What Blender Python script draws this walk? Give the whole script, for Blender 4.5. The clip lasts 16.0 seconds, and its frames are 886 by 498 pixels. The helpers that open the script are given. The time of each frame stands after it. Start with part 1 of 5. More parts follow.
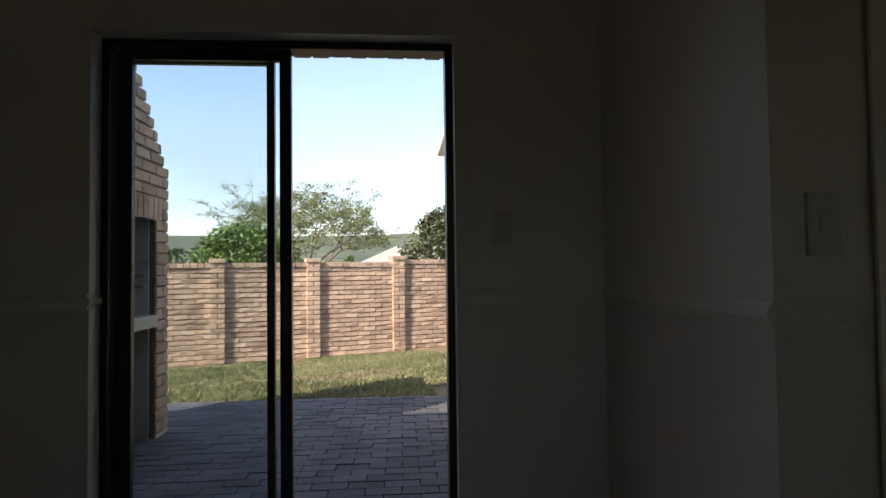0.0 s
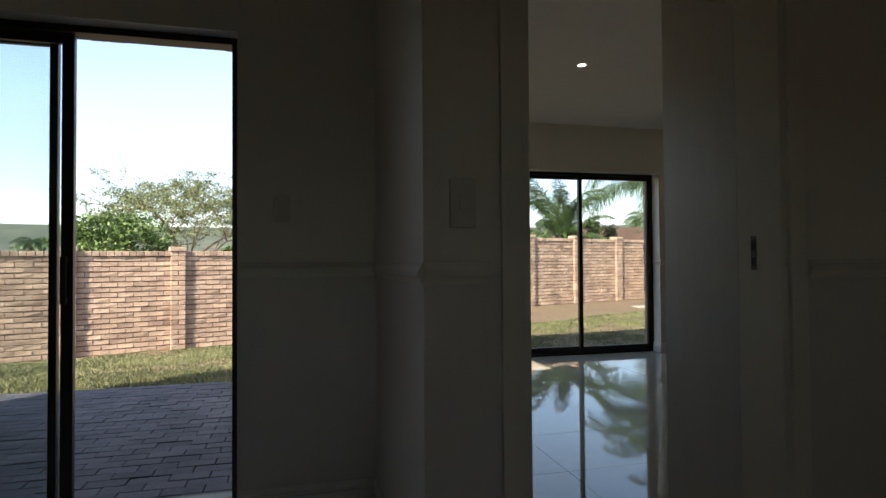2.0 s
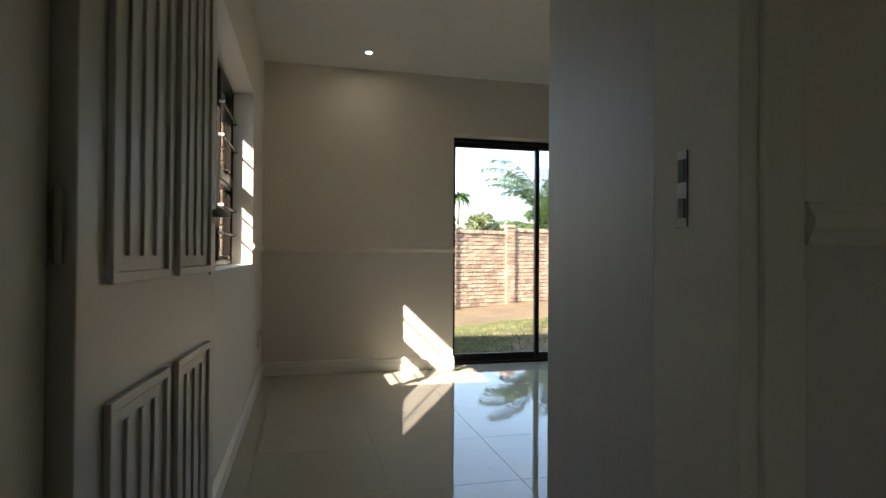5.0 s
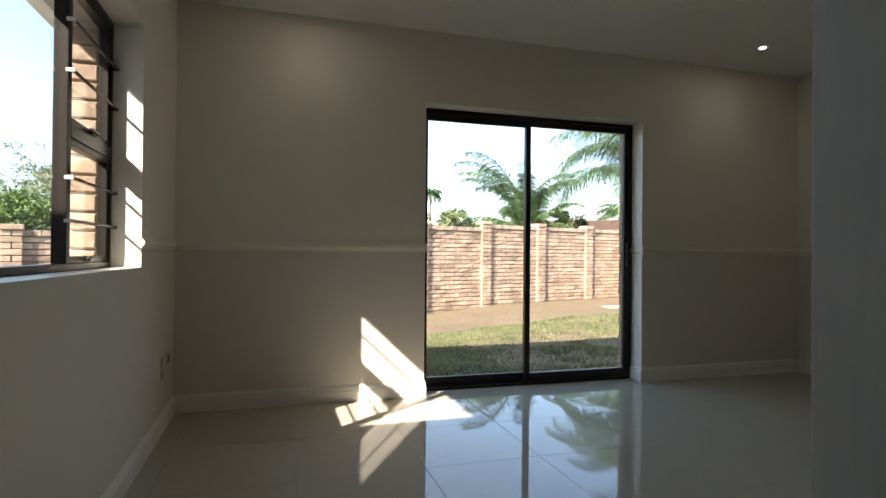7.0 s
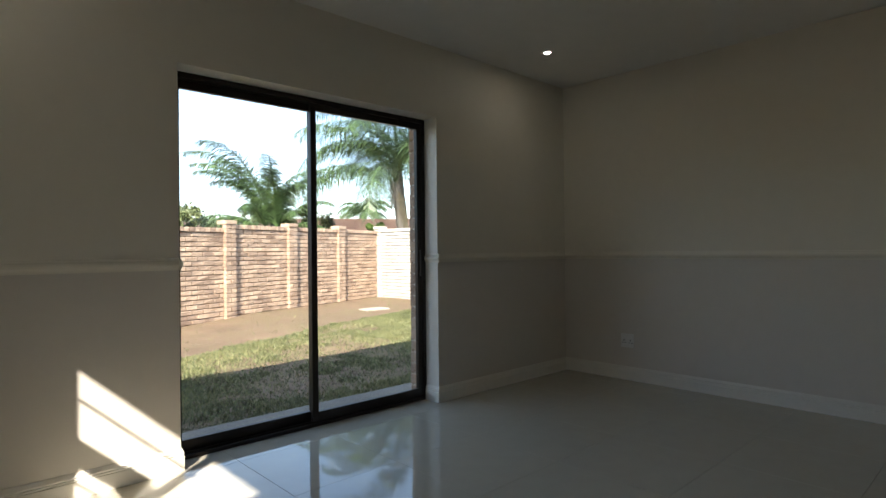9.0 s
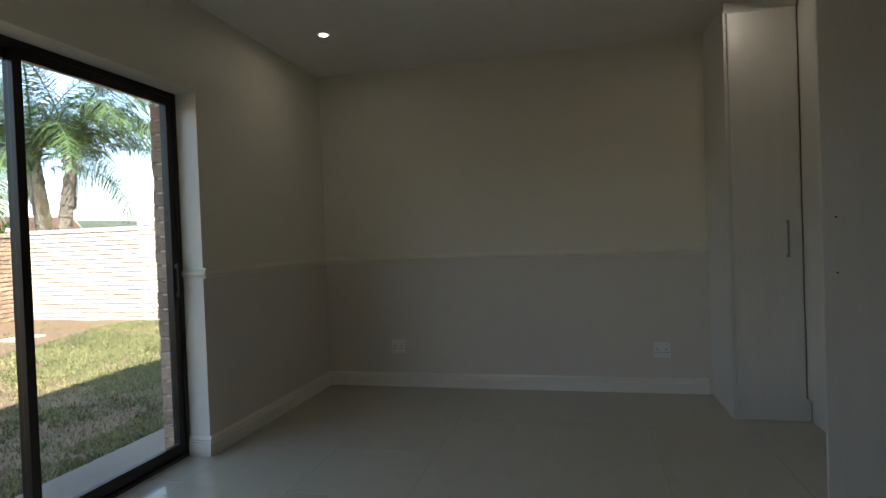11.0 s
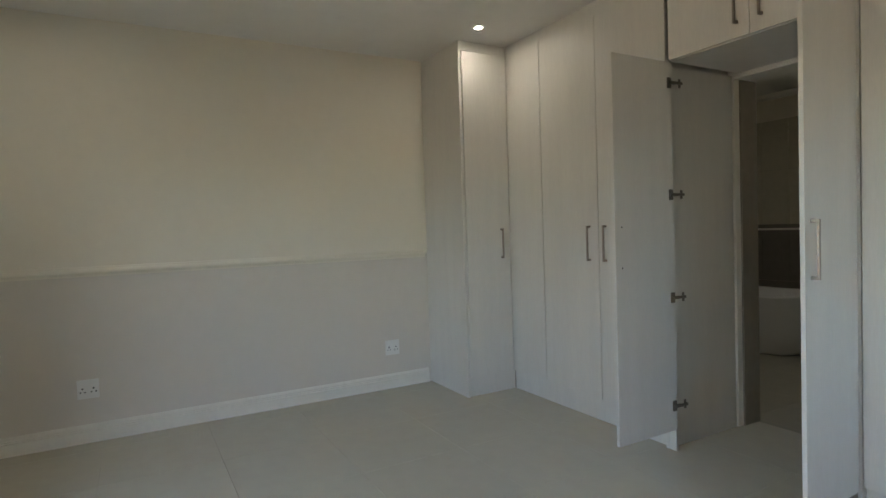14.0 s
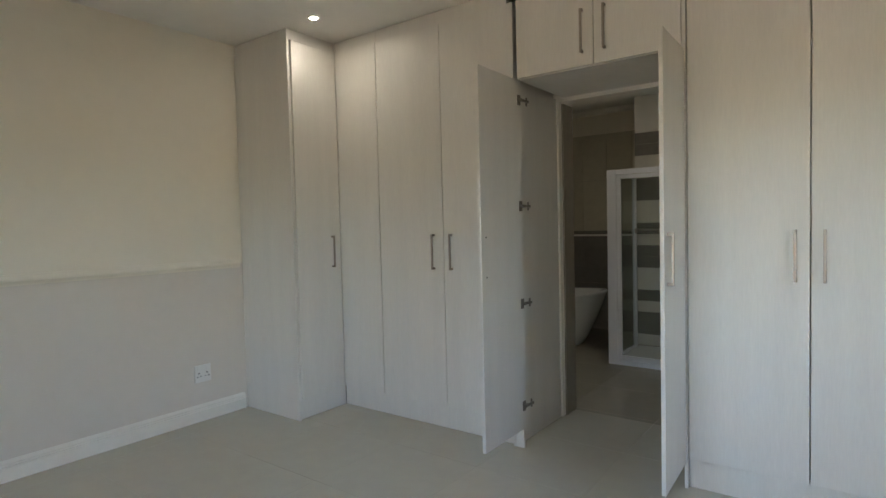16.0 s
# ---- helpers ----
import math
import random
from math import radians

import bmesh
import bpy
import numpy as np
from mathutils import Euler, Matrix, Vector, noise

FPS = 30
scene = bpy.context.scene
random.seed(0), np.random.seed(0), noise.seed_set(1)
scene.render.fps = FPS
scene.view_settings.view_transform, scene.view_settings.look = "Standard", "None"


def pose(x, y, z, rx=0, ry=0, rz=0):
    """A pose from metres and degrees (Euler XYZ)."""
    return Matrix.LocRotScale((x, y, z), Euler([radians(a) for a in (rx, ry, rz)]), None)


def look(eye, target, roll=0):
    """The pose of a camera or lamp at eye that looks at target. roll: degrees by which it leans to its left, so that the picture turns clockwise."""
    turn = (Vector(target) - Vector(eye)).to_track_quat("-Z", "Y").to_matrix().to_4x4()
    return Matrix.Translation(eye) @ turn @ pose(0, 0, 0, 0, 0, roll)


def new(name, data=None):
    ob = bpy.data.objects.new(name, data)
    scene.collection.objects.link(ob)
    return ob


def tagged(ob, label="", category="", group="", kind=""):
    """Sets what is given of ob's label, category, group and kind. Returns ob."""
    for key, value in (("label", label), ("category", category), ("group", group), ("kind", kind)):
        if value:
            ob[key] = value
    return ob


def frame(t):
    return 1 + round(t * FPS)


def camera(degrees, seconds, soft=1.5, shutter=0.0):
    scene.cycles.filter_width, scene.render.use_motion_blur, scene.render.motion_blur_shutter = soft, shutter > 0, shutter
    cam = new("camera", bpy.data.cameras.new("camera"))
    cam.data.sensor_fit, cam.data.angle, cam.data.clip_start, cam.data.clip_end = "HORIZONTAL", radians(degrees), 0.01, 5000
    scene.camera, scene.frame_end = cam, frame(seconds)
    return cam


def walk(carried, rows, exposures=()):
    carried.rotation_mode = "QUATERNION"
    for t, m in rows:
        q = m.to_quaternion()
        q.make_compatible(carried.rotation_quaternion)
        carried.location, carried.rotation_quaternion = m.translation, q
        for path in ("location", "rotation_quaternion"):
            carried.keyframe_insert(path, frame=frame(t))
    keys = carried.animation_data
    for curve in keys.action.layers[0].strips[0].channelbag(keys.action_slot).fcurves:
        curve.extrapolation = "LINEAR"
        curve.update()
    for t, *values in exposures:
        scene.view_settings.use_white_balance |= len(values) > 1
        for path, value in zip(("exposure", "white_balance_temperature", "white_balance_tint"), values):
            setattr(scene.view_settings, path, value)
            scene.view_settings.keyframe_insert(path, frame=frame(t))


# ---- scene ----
cam = camera(76.5, 16.0)
PATH = [
    (0, (0.953, 0.863, 1.18), (1.098, 2.856, 1.244), -0.7),
    (0.5, (1.053, 0.664, 1.181), (1.402, 2.632, 1.244), -0.5),
    (1, (1.163, 0.501, 1.14), (1.563, 2.46, 1.203), -0.5),
    (1.5, (1.29, 0.493, 1.119), (1.731, 2.444, 1.168), -0.4),
    (2, (1.437, 0.502, 1.102), (1.926, 2.441, 1.142), -0.4),
    (2.5, (1.616, 0.5, 1.067), (2.156, 2.425, 1.1), -0.3),
    (3, (1.806, 0.557, 1.057), (2.354, 2.48, 1.089), -0.5),
    (3.5, (1.968, 0.692, 1.025), (2.512, 2.616, 1.053), -0.2),
    (4, (2.153, 0.887, 1.015), (2.671, 2.819, 1.040), 0.0),
    (4.2, (2.222, 0.990, 1.014), (2.731, 2.924, 1.039), 0.1),
    (6.5, (2.612, 2.147, 1.021), (3.055, 4.097, 1.037), 0.5),
    (7, (2.675, 2.397, 1.025), (3.251, 4.313, 1.041), 0.5),
    (7.5, (2.707, 2.597, 1.032), (3.474, 4.444, 1.046), 0.3),
    (8, (2.758, 2.785, 1.051), (3.736, 4.53, 1.065), -0.0),
    (8.5, (2.753, 3.003, 1.087), (3.895, 4.646, 1.098), -0.4),
    (9, (2.716, 3.242, 1.12), (4.086, 4.699, 1.126), -0.6),
    (9.5, (2.71, 3.452, 1.122), (4.298, 4.667, 1.123), -0.9),
    (9.7, (2.718, 3.559, 1.14), (4.373, 4.682, 1.135), -1.2),
    (11.8, (2.695, 4.522, 1.206), (4.695, 4.557, 1.178), -1.9),
    (12, (2.694, 4.614, 1.203), (4.692, 4.537, 1.176), -1.8),
    (12.5, (2.736, 4.827, 1.226), (4.708, 4.499, 1.18), -2.0),
    (13, (2.82, 5.016, 1.251), (4.747, 4.485, 1.199), -2.0),
    (13.5, (2.924, 5.253, 1.261), (4.783, 4.518, 1.201), -1.9),
    (14, (3.037, 5.4, 1.253), (4.784, 4.429, 1.184), -1.9),
    (14.5, (3.2, 5.488, 1.252), (4.832, 4.334, 1.177), -1.7),
    (15, (3.317, 5.551, 1.26), (4.842, 4.259, 1.182), -1.6),
    (15.5, (3.424, 5.636, 1.288), (4.778, 4.166, 1.201), -1.4),
    (16, (3.526, 5.676, 1.303), (4.719, 4.074, 1.218), -1.4),
]

EXPOSURES = [(0.0, 1.4, 6850, 15), (2.0, 1.62, 6850, 13), (3.0, 1.85, 6900, 12), (4.0, 2.25, 6950, 12), (6.5, 2.52, 6800, 11), (7.0, 2.28, 6750, 12), (8.0, 2.15, 6650, 11), (9.7, 2.02, 6650, 11), (11.8, 2.55, 6700, 10),
             (12.5, 2.9, 6700, 10), (13.0, 3.2, 6700, 10), (14.0, 3.75, 6650, 10), (16.0, 3.93, 6700, 12)]
SKY_STRENGTH, SUN_STRENGTH, DOWNLIGHT = 0.14, 3.7, 0.038
walk(cam, [(t, look(eye, target, roll)) for t, eye, target, roll in PATH], EXPOSURES)

# ---- world, sun, exposure ----
SUN = Vector((1.0, 0.79, -0.95)).normalized()
world = bpy.data.worlds.new("world")
scene.world = world
world.use_nodes = True
wn, wl = world.node_tree.nodes, world.node_tree.links
sky = wn.new("ShaderNodeTexSky")
sky.sky_type, sky.sun_disc = 'NISHITA', False
sky.sun_elevation = math.asin(-SUN.z)
sky.sun_rotation = math.atan2(-SUN.x, -SUN.y)
sky.air_density, sky.dust_density, sky.ozone_density = 1.0, 0.7, 1.2
wco, wmp, wno, wra, wmx = (wn.new("ShaderNode" + k) for k in ("TexCoord", "Mapping", "TexNoise", "ValToRGB", "MixRGB"))
wmp.inputs["Scale"].default_value = (1.2, 1.2, 3.5)
wno.inputs["Scale"].default_value, wno.inputs["Detail"].default_value = 1.6, 7
wra.color_ramp.elements[0].position, wra.color_ramp.elements[1].position = 0.38, 0.72
wra.color_ramp.elements[1].color = (0.62, 0.62, 0.62, 1)
wmx.inputs[2].default_value = (2.1, 2.6, 3.1, 1)
wl.new(wco.outputs["Generated"], wmp.inputs[0]), wl.new(wmp.outputs[0], wno.inputs["Vector"]), wl.new(wno.outputs["Fac"], wra.inputs[0])
wl.new(wra.outputs[0], wmx.inputs[0]), wl.new(sky.outputs[0], wmx.inputs[1]), wl.new(wmx.outputs[0], wn["Background"].inputs[0])
wn["Background"].inputs[1].default_value = SKY_STRENGTH
sun = new("sun", bpy.data.lights.new("sun", 'SUN'))
sun.data.energy, sun.data.angle, sun.data.color = SUN_STRENGTH, radians(0.53), (1.0, 0.93, 0.82)
sun.matrix_world = look((0, 0, 30), Vector((0, 0, 30)) + SUN)


# ---- materials ----
def material(name, colour, rough=0.6, vary=0.12, scale=6.0, bump=0.0, bump_scale=80.0, metal=0.0, stretch=(1, 1, 1), second=None, spots=0.0, each=0.0, spec=0.5):
    """A surface with two scales of variation in colour, fine relief and, if wanted, a tint for each object or island."""
    m = bpy.data.materials.new(name)
    m.use_nodes = True
    n, l = m.node_tree.nodes, m.node_tree.links
    b = n["Principled BSDF"]
    b.inputs["Roughness"].default_value, b.inputs["Metallic"].default_value = rough, metal
    b.inputs["Specular IOR Level"].default_value = spec
    co = n.new("ShaderNodeTexCoord")
    mp = n.new("ShaderNodeMapping")
    mp.inputs["Scale"].default_value = stretch
    geo = n.new("ShaderNodeNewGeometry")
    l.new(geo.outputs["Position"], mp.inputs[0])
    big, fine = n.new("ShaderNodeTexNoise"), n.new("ShaderNodeTexNoise")
    big.inputs["Scale"].default_value, fine.inputs["Scale"].default_value = scale * 0.25, scale * 4
    big.inputs["Detail"].default_value, fine.inputs["Detail"].default_value = 4, 6
    l.new(mp.outputs[0], big.inputs["Vector"]), l.new(mp.outputs[0], fine.inputs["Vector"])
    mix = n.new("ShaderNodeMath")
    mix.operation = 'ADD'
    l.new(big.outputs["Fac"], mix.inputs[0]), l.new(fine.outputs["Fac"], mix.inputs[1])
    level = mix.outputs[0]
    if each:
        info = n.new("ShaderNodeObjectInfo")
        add = n.new("ShaderNodeMath")
        add.operation = 'ADD'
        l.new(info.outputs["Random"], add.inputs[0]), l.new(geo.outputs["Random Per Island"], add.inputs[1])
        fr = n.new("ShaderNodeMath")
        fr.operation = 'FRACT'
        l.new(add.outputs[0], fr.inputs[0])
        sc = n.new("ShaderNodeMath")
        sc.operation = 'MULTIPLY_ADD'
        sc.inputs[1].default_value, sc.inputs[2].default_value = each, -each / 2
        l.new(fr.outputs[0], sc.inputs[0])
        ad2 = n.new("ShaderNodeMath")
        ad2.operation = 'ADD'
        l.new(level, ad2.inputs[0]), l.new(sc.outputs[0], ad2.inputs[1])
        level = ad2.outputs[0]
    ramp = n.new("ShaderNodeValToRGB")
    ramp.color_ramp.elements[0].position, ramp.color_ramp.elements[1].position = 0.3, 0.7
    half = n.new("ShaderNodeMath")
    half.operation = 'MULTIPLY'
    half.inputs[1].default_value = 0.5
    l.new(level, half.inputs[0]), l.new(half.outputs[0], ramp.inputs[0])
    dark = [c * (1 - vary) for c in colour]
    light = list(second) if second else [min(1, c * (1 + vary)) for c in colour]
    ramp.color_ramp.elements[0].color, ramp.color_ramp.elements[1].color = (*dark, 1), (*light, 1)
    l.new(ramp.outputs[0], b.inputs["Base Color"])
    if spots:
        rv = n.new("ShaderNodeMapRange")
        rv.inputs["To Min"].default_value, rv.inputs["To Max"].default_value = rough, rough + spots
        l.new(big.outputs["Fac"], rv.inputs["Value"]), l.new(rv.outputs[0], b.inputs["Roughness"])
    if bump:
        bn, bt = n.new("ShaderNodeBump"), n.new("ShaderNodeTexNoise")
        bt.inputs["Scale"].default_value, bt.inputs["Detail"].default_value = bump_scale, 5
        l.new(mp.outputs[0], bt.inputs["Vector"])
        bn.inputs["Strength"].default_value, bn.inputs["Distance"].default_value = bump, 0.004
        l.new(bt.outputs["Fac"], bn.inputs["Height"]), l.new(bn.outputs[0], b.inputs["Normal"])
    return m


def glass_material(name, tint, gloss=0.0):
    m = bpy.data.materials.new(name)
    m.use_nodes = True
    n, l = m.node_tree.nodes, m.node_tree.links
    n.remove(n["Principled BSDF"])
    tr, gl, lw, mx = n.new("ShaderNodeBsdfTransparent"), n.new("ShaderNodeBsdfGlossy"), n.new("ShaderNodeLayerWeight"), n.new("ShaderNodeMixShader")
    pw, fr = n.new("ShaderNodeMath"), n.new("ShaderNodeMath")
    pw.operation, fr.operation = 'POWER', 'MULTIPLY_ADD'
    pw.inputs[1].default_value, fr.inputs[1].default_value, fr.inputs[2].default_value = 5.0, 0.7, 0.022
    l.new(lw.outputs["Facing"], pw.inputs[0]), l.new(pw.outputs[0], fr.inputs[0])
    tr.inputs[0].default_value = (*tint, 1)
    gl.inputs["Roughness"].default_value = gloss
    l.new(fr.outputs[0], mx.inputs[0]), l.new(tr.outputs[0], mx.inputs[1]), l.new(gl.outputs[0], mx.inputs[2])
    l.new(mx.outputs[0], n["Material Output"].inputs[0])
    return m


def lamp_material(name, colour, strength):
    m = bpy.data.materials.new(name)
    m.use_nodes = True
    b = m.node_tree.nodes["Principled BSDF"]
    b.inputs["Emission Color"].default_value, b.inputs["Emission Strength"].default_value = (*colour, 1), strength
    return m


CREAM = material("cream_wall_paint", (0.76, 0.71, 0.60), 0.55, 0.022, 3, 0.06, 160)
TAUPE = material("taupe_wall_paint", (0.67, 0.62, 0.55), 0.45, 0.022, 3, 0.06, 160)
WHITE = material("white_ceiling_paint", (0.78, 0.76, 0.71), 0.7, 0.03, 2, 0.06, 120)
TRIM = material("cream_gloss_trim", (0.77, 0.74, 0.67), 0.35, 0.04, 5, 0.03, 60)
TILE = material("glossy_porcelain_tile", (0.475, 0.445, 0.365), 0.018, 0.04, 2.5, 0.0, each=0.08, spots=0.02, spec=0.62)
GROUT = material("tile_grout", (0.36, 0.34, 0.29), 0.6, 0.1, 20)
BRONZE = material("dark_bronze_aluminium", (0.022, 0.017, 0.014), 0.38, 0.15, 20, metal=0.3)
STEEL = material("satin_steel", (0.40, 0.37, 0.34), 0.35, 0.08, 60, metal=1.0)
DARKSTEEL = material("dark_nickel", (0.20, 0.18, 0.16), 0.35, 0.1, 60, metal=0.9)
NICKEL = material("satin_nickel", (0.36, 0.315, 0.275), 0.38, 0.06, 60, metal=1.0)
LAMINATE = material("pale_wood_laminate", (0.66, 0.635, 0.585), 0.42, 0.055, 9, 0.05, 30, stretch=(6, 6, 0.5))
LAMEDGE = material("laminate_edge", (0.66, 0.635, 0.585), 0.45, 0.05, 10)
PLATE = material("painted_over_plate", (0.64, 0.60, 0.50), 0.45, 0.03, 8)
PLASTIC = material("white_plastic", (0.78, 0.77, 0.74), 0.3, 0.02, 8)
BLACK = material("black_plastic", (0.02, 0.02, 0.02), 0.5, 0.1, 8)
DOORPAINT = material("painted_panel_door", (0.60, 0.575, 0.51), 0.4, 0.04, 6, 0.04, 50)
BRICK = material("rock_face_brick", (0.35, 0.23, 0.165), 0.85, 0.32, 16, 1.0, 38, each=0.36, second=(0.58, 0.42, 0.295))
# Paler than BRICK, for the east boundary run only.
PALEBRICK = material("pale_brick", (0.42, 0.39, 0.34), 0.85, 0.1, 14, 0.6, 45, each=0.3, second=(0.54, 0.51, 0.46))
MORTAR = material("mortar", (0.13, 0.105, 0.085), 0.9, 0.15, 20, 0.4, 90)
PAVER = material("grey_clay_paver", (0.05, 0.048, 0.058), 0.8, 0.25, 12, 0.5, 60, each=0.5, second=(0.11, 0.103, 0.115))
SAND = material("jointing_sand", (0.035, 0.03, 0.03), 0.95, 0.2, 30)
CONCRETE = material("pale_concrete", (0.42, 0.38, 0.31), 0.85, 0.12, 8, 0.4, 60)
APRON = material("weathered_concrete_apron", (0.24, 0.21, 0.17), 0.9, 0.2, 8, 0.5, 60)
SOOT = material("sooty_plaster", (0.36, 0.33, 0.30), 0.9, 0.35, 5, 0.3, 40)
ROOFTIN = material("brown_roof_sheet", (0.16, 0.10, 0.085), 0.5, 0.15, 6, 0.1, 30)
FASCIA = material("white_fascia", (0.72, 0.70, 0.66), 0.5, 0.05, 6)
BARK = material("grey_bark", (0.17, 0.125, 0.09), 0.9, 0.35, 16, 0.7, 30)
PALMBARK = material("palm_trunk_fibre", (0.12, 0.10, 0.08), 0.9, 0.4, 12, 1.0, 25, stretch=(1, 1, 0.3), second=(0.26, 0.225, 0.18))
LEAF = material("bright_green_leaf", (0.055, 0.105, 0.018), 0.55, 0.4, 8, each=0.9, second=(0.13, 0.21, 0.04))
LEAFPALE = material("sparse_olive_leaf", (0.10, 0.13, 0.045), 0.6, 0.35, 8, each=0.9, second=(0.22, 0.25, 0.10))
LEAFDARK = material("dark_olive_leaf", (0.035, 0.055, 0.018), 0.6, 0.4, 8, each=0.9, second=(0.10, 0.11, 0.04))
FROND = material("palm_frond", (0.028, 0.06, 0.02), 0.4, 0.4, 6, each=0.9, second=(0.11, 0.175, 0.06))
DRYFROND = material("dry_frond", (0.24, 0.19, 0.10), 0.7, 0.3, 6, each=0.8, second=(0.36, 0.30, 0.18))
GRASS = material("kikuyu_grass", (0.065, 0.09, 0.025), 0.65, 0.45, 3, each=1.0, second=(0.27, 0.27, 0.115))
ROOFTILE = material("far_roof_tile", (0.22, 0.13, 0.09), 0.8, 0.2, 2)
HOUSEWALL = material("far_white_wall", (0.66, 0.63, 0.57), 0.8, 0.08, 1)
CERAMIC = material("white_acrylic", (0.72, 0.73, 0.74), 0.12, 0.02, 4)
ALUWHITE = material("white_powder_coat", (0.70, 0.72, 0.76), 0.35, 0.02, 6)
BTILE = material("beige_bathroom_tile", (0.50, 0.47, 0.37), 0.12, 0.08, 4, each=0.2)
BTILEDARK = material("grey_brown_bathroom_tile", (0.20, 0.19, 0.17), 0.12, 0.1, 4, each=0.25)
BTILEBROWN = material("brown_reveal_tile", (0.27, 0.235, 0.19), 0.2, 0.1, 4)
# Darker than TILE: the bathroom's dimness is put into the floor colour.
BFLOOR_DIM = material("dimmed_bathroom_floor_tile", (0.33, 0.315, 0.26), 0.03, 0.05, 2.5, each=0.1, spots=0.03, spec=0.6)
BTILEPALE = material("ivory_band_tile", (0.62, 0.60, 0.54), 0.12, 0.05, 4, each=0.1)
GLASS = glass_material("clear_glass", (0.93, 0.95, 0.95))
SHOWERGLASS = glass_material("shower_glass", (0.93, 0.96, 0.96))
LAMP = lamp_material("lit_downlight", (1.0, 0.93, 0.80), 30.0)


def ground_material():
    """Thin grass over brown soil, bare along the boundary wall and in worn patches."""
    m = material("lawn_soil", (0.15, 0.092, 0.055), 0.95, 0.35, 6, 0.8, 30, second=(0.26, 0.172, 0.105))
    n, l = m.node_tree.nodes, m.node_tree.links
    b = n["Principled BSDF"]
    soil = b.inputs["Base Color"].links[0].from_socket
    geo, noise_a, ramp, mix = n.new("ShaderNodeNewGeometry"), n.new("ShaderNodeTexNoise"), n.new("ShaderNodeValToRGB"), n.new("ShaderNodeMixRGB")
    l.new(geo.outputs["Position"], noise_a.inputs["Vector"])
    noise_a.inputs["Scale"].default_value, noise_a.inputs["Detail"].default_value = 1.3, 8
    ramp.color_ramp.elements[0].position, ramp.color_ramp.elements[1].position = 0.42, 0.62
    l.new(noise_a.outputs["Fac"], ramp.inputs[0])
    mix.inputs[2].default_value = (0.17, 0.12, 0.065, 1)
    l.new(ramp.outputs[0], mix.inputs[0]), l.new(soil, mix.inputs[1])
    # woods and scrub cover the land beyond the gardens
    away, band, woods, tint, cover = (n.new("ShaderNode" + k) for k in ("VectorMath", "MapRange", "TexNoise", "ValToRGB", "MixRGB"))
    away.operation = 'LENGTH'
    band.inputs["From Min"].default_value, band.inputs["From Max"].default_value = 40.0, 75.0
    woods.inputs["Scale"].default_value, woods.inputs["Detail"].default_value = 0.12, 8
    tint.color_ramp.elements[0].position, tint.color_ramp.elements[1].position = 0.35, 0.68
    tint.color_ramp.elements[0].color, tint.color_ramp.elements[1].color = (0.03, 0.045, 0.022, 1), (0.12, 0.13, 0.07, 1)
    l.new(geo.outputs["Position"], away.inputs[0]), l.new(away.outputs["Value"], band.inputs["Value"])
    l.new(geo.outputs["Position"], woods.inputs["Vector"]), l.new(woods.outputs["Fac"], tint.inputs[0])
    l.new(band.outputs[0], cover.inputs[0]), l.new(mix.outputs[0], cover.inputs[1]), l.new(tint.outputs[0], cover.inputs[2])
    l.new(cover.outputs[0], b.inputs["Base Color"])
    return m


GROUND = ground_material()


# ---- building helpers ----
def mesh_from(bm, name, mat, smooth=False):
    me = bpy.data.meshes.new(name)
    bm.to_mesh(me)
    bm.free()
    if mat:
        me.materials.append(mat)
    if smooth:
        for p in me.polygons:
            p.use_smooth = True
    return me


def add_box(bm, lo, hi, bevel=0.0):
    """One block into bm, its edges rounded by bevel."""
    lo, hi = [min(a, b) for a, b in zip(lo, hi)], [max(a, b) for a, b in zip(lo, hi)]
    c, s = [(a + b) / 2 for a, b in zip(lo, hi)], [b - a for a, b in zip(lo, hi)]
    made = bmesh.ops.create_cube(bm, size=1, matrix=Matrix.Translation(c) @ Matrix.Diagonal((*s, 1)))
    if bevel:
        edges = list({e for v in made["verts"] for e in v.link_edges})
        bmesh.ops.bevel(bm, geom=edges, offset=bevel, segments=2, affect='EDGES', profile=0.6)
    return bm


def box(lo, hi, bevel=0.0):
    return add_box(bmesh.new(), lo, hi, bevel)


def add_rod(bm, a, b, r, sides=10, r2=None):
    a, b = Vector(a), Vector(b)
    d = b - a
    bmesh.ops.create_cone(bm, cap_ends=True, segments=sides, radius1=r, radius2=r if r2 is None else r2, depth=d.length,
                          matrix=Matrix.Translation((a + b) / 2) @ d.to_track_quat('Z', 'Y').to_matrix().to_4x4())
    return bm


def rod(a, b, r, sides=10, r2=None):
    return add_rod(bmesh.new(), a, b, r, sides, r2)


def extrude_profile(profile, axis, a, b, at):
    """A moulding: profile points (out, up) run along x or y from a to b. at(out, up, along) gives the place."""
    bm = bmesh.new()
    ends = [[bm.verts.new(at(o, u, s)) for o, u in profile] for s in (a, b)]
    k = len(profile)
    for i in range(k):
        bm.faces.new((ends[0][i], ends[0][(i + 1) % k], ends[1][(i + 1) % k], ends[1][i]))
    bm.faces.new(ends[0]), bm.faces.new(ends[1])
    bmesh.ops.recalc_face_normals(bm, faces=bm.faces)
    return bm


def part(name, bm, mat, parent, label="", smooth=False):
    ob = new(name, mesh_from(bm, name, mat, smooth))
    ob.parent = parent
    return tagged(ob, label)


def thing(name, label, category, group="", at=(0, 0, 0)):
    ob = new(name)
    ob.empty_display_size = 0.1
    ob.location = at
    return tagged(ob, label, category, group)


def single(name, bm, mat, label, category, group="", smooth=False):
    return tagged(new(name, mesh_from(bm, name, mat, smooth)), label, category, group)


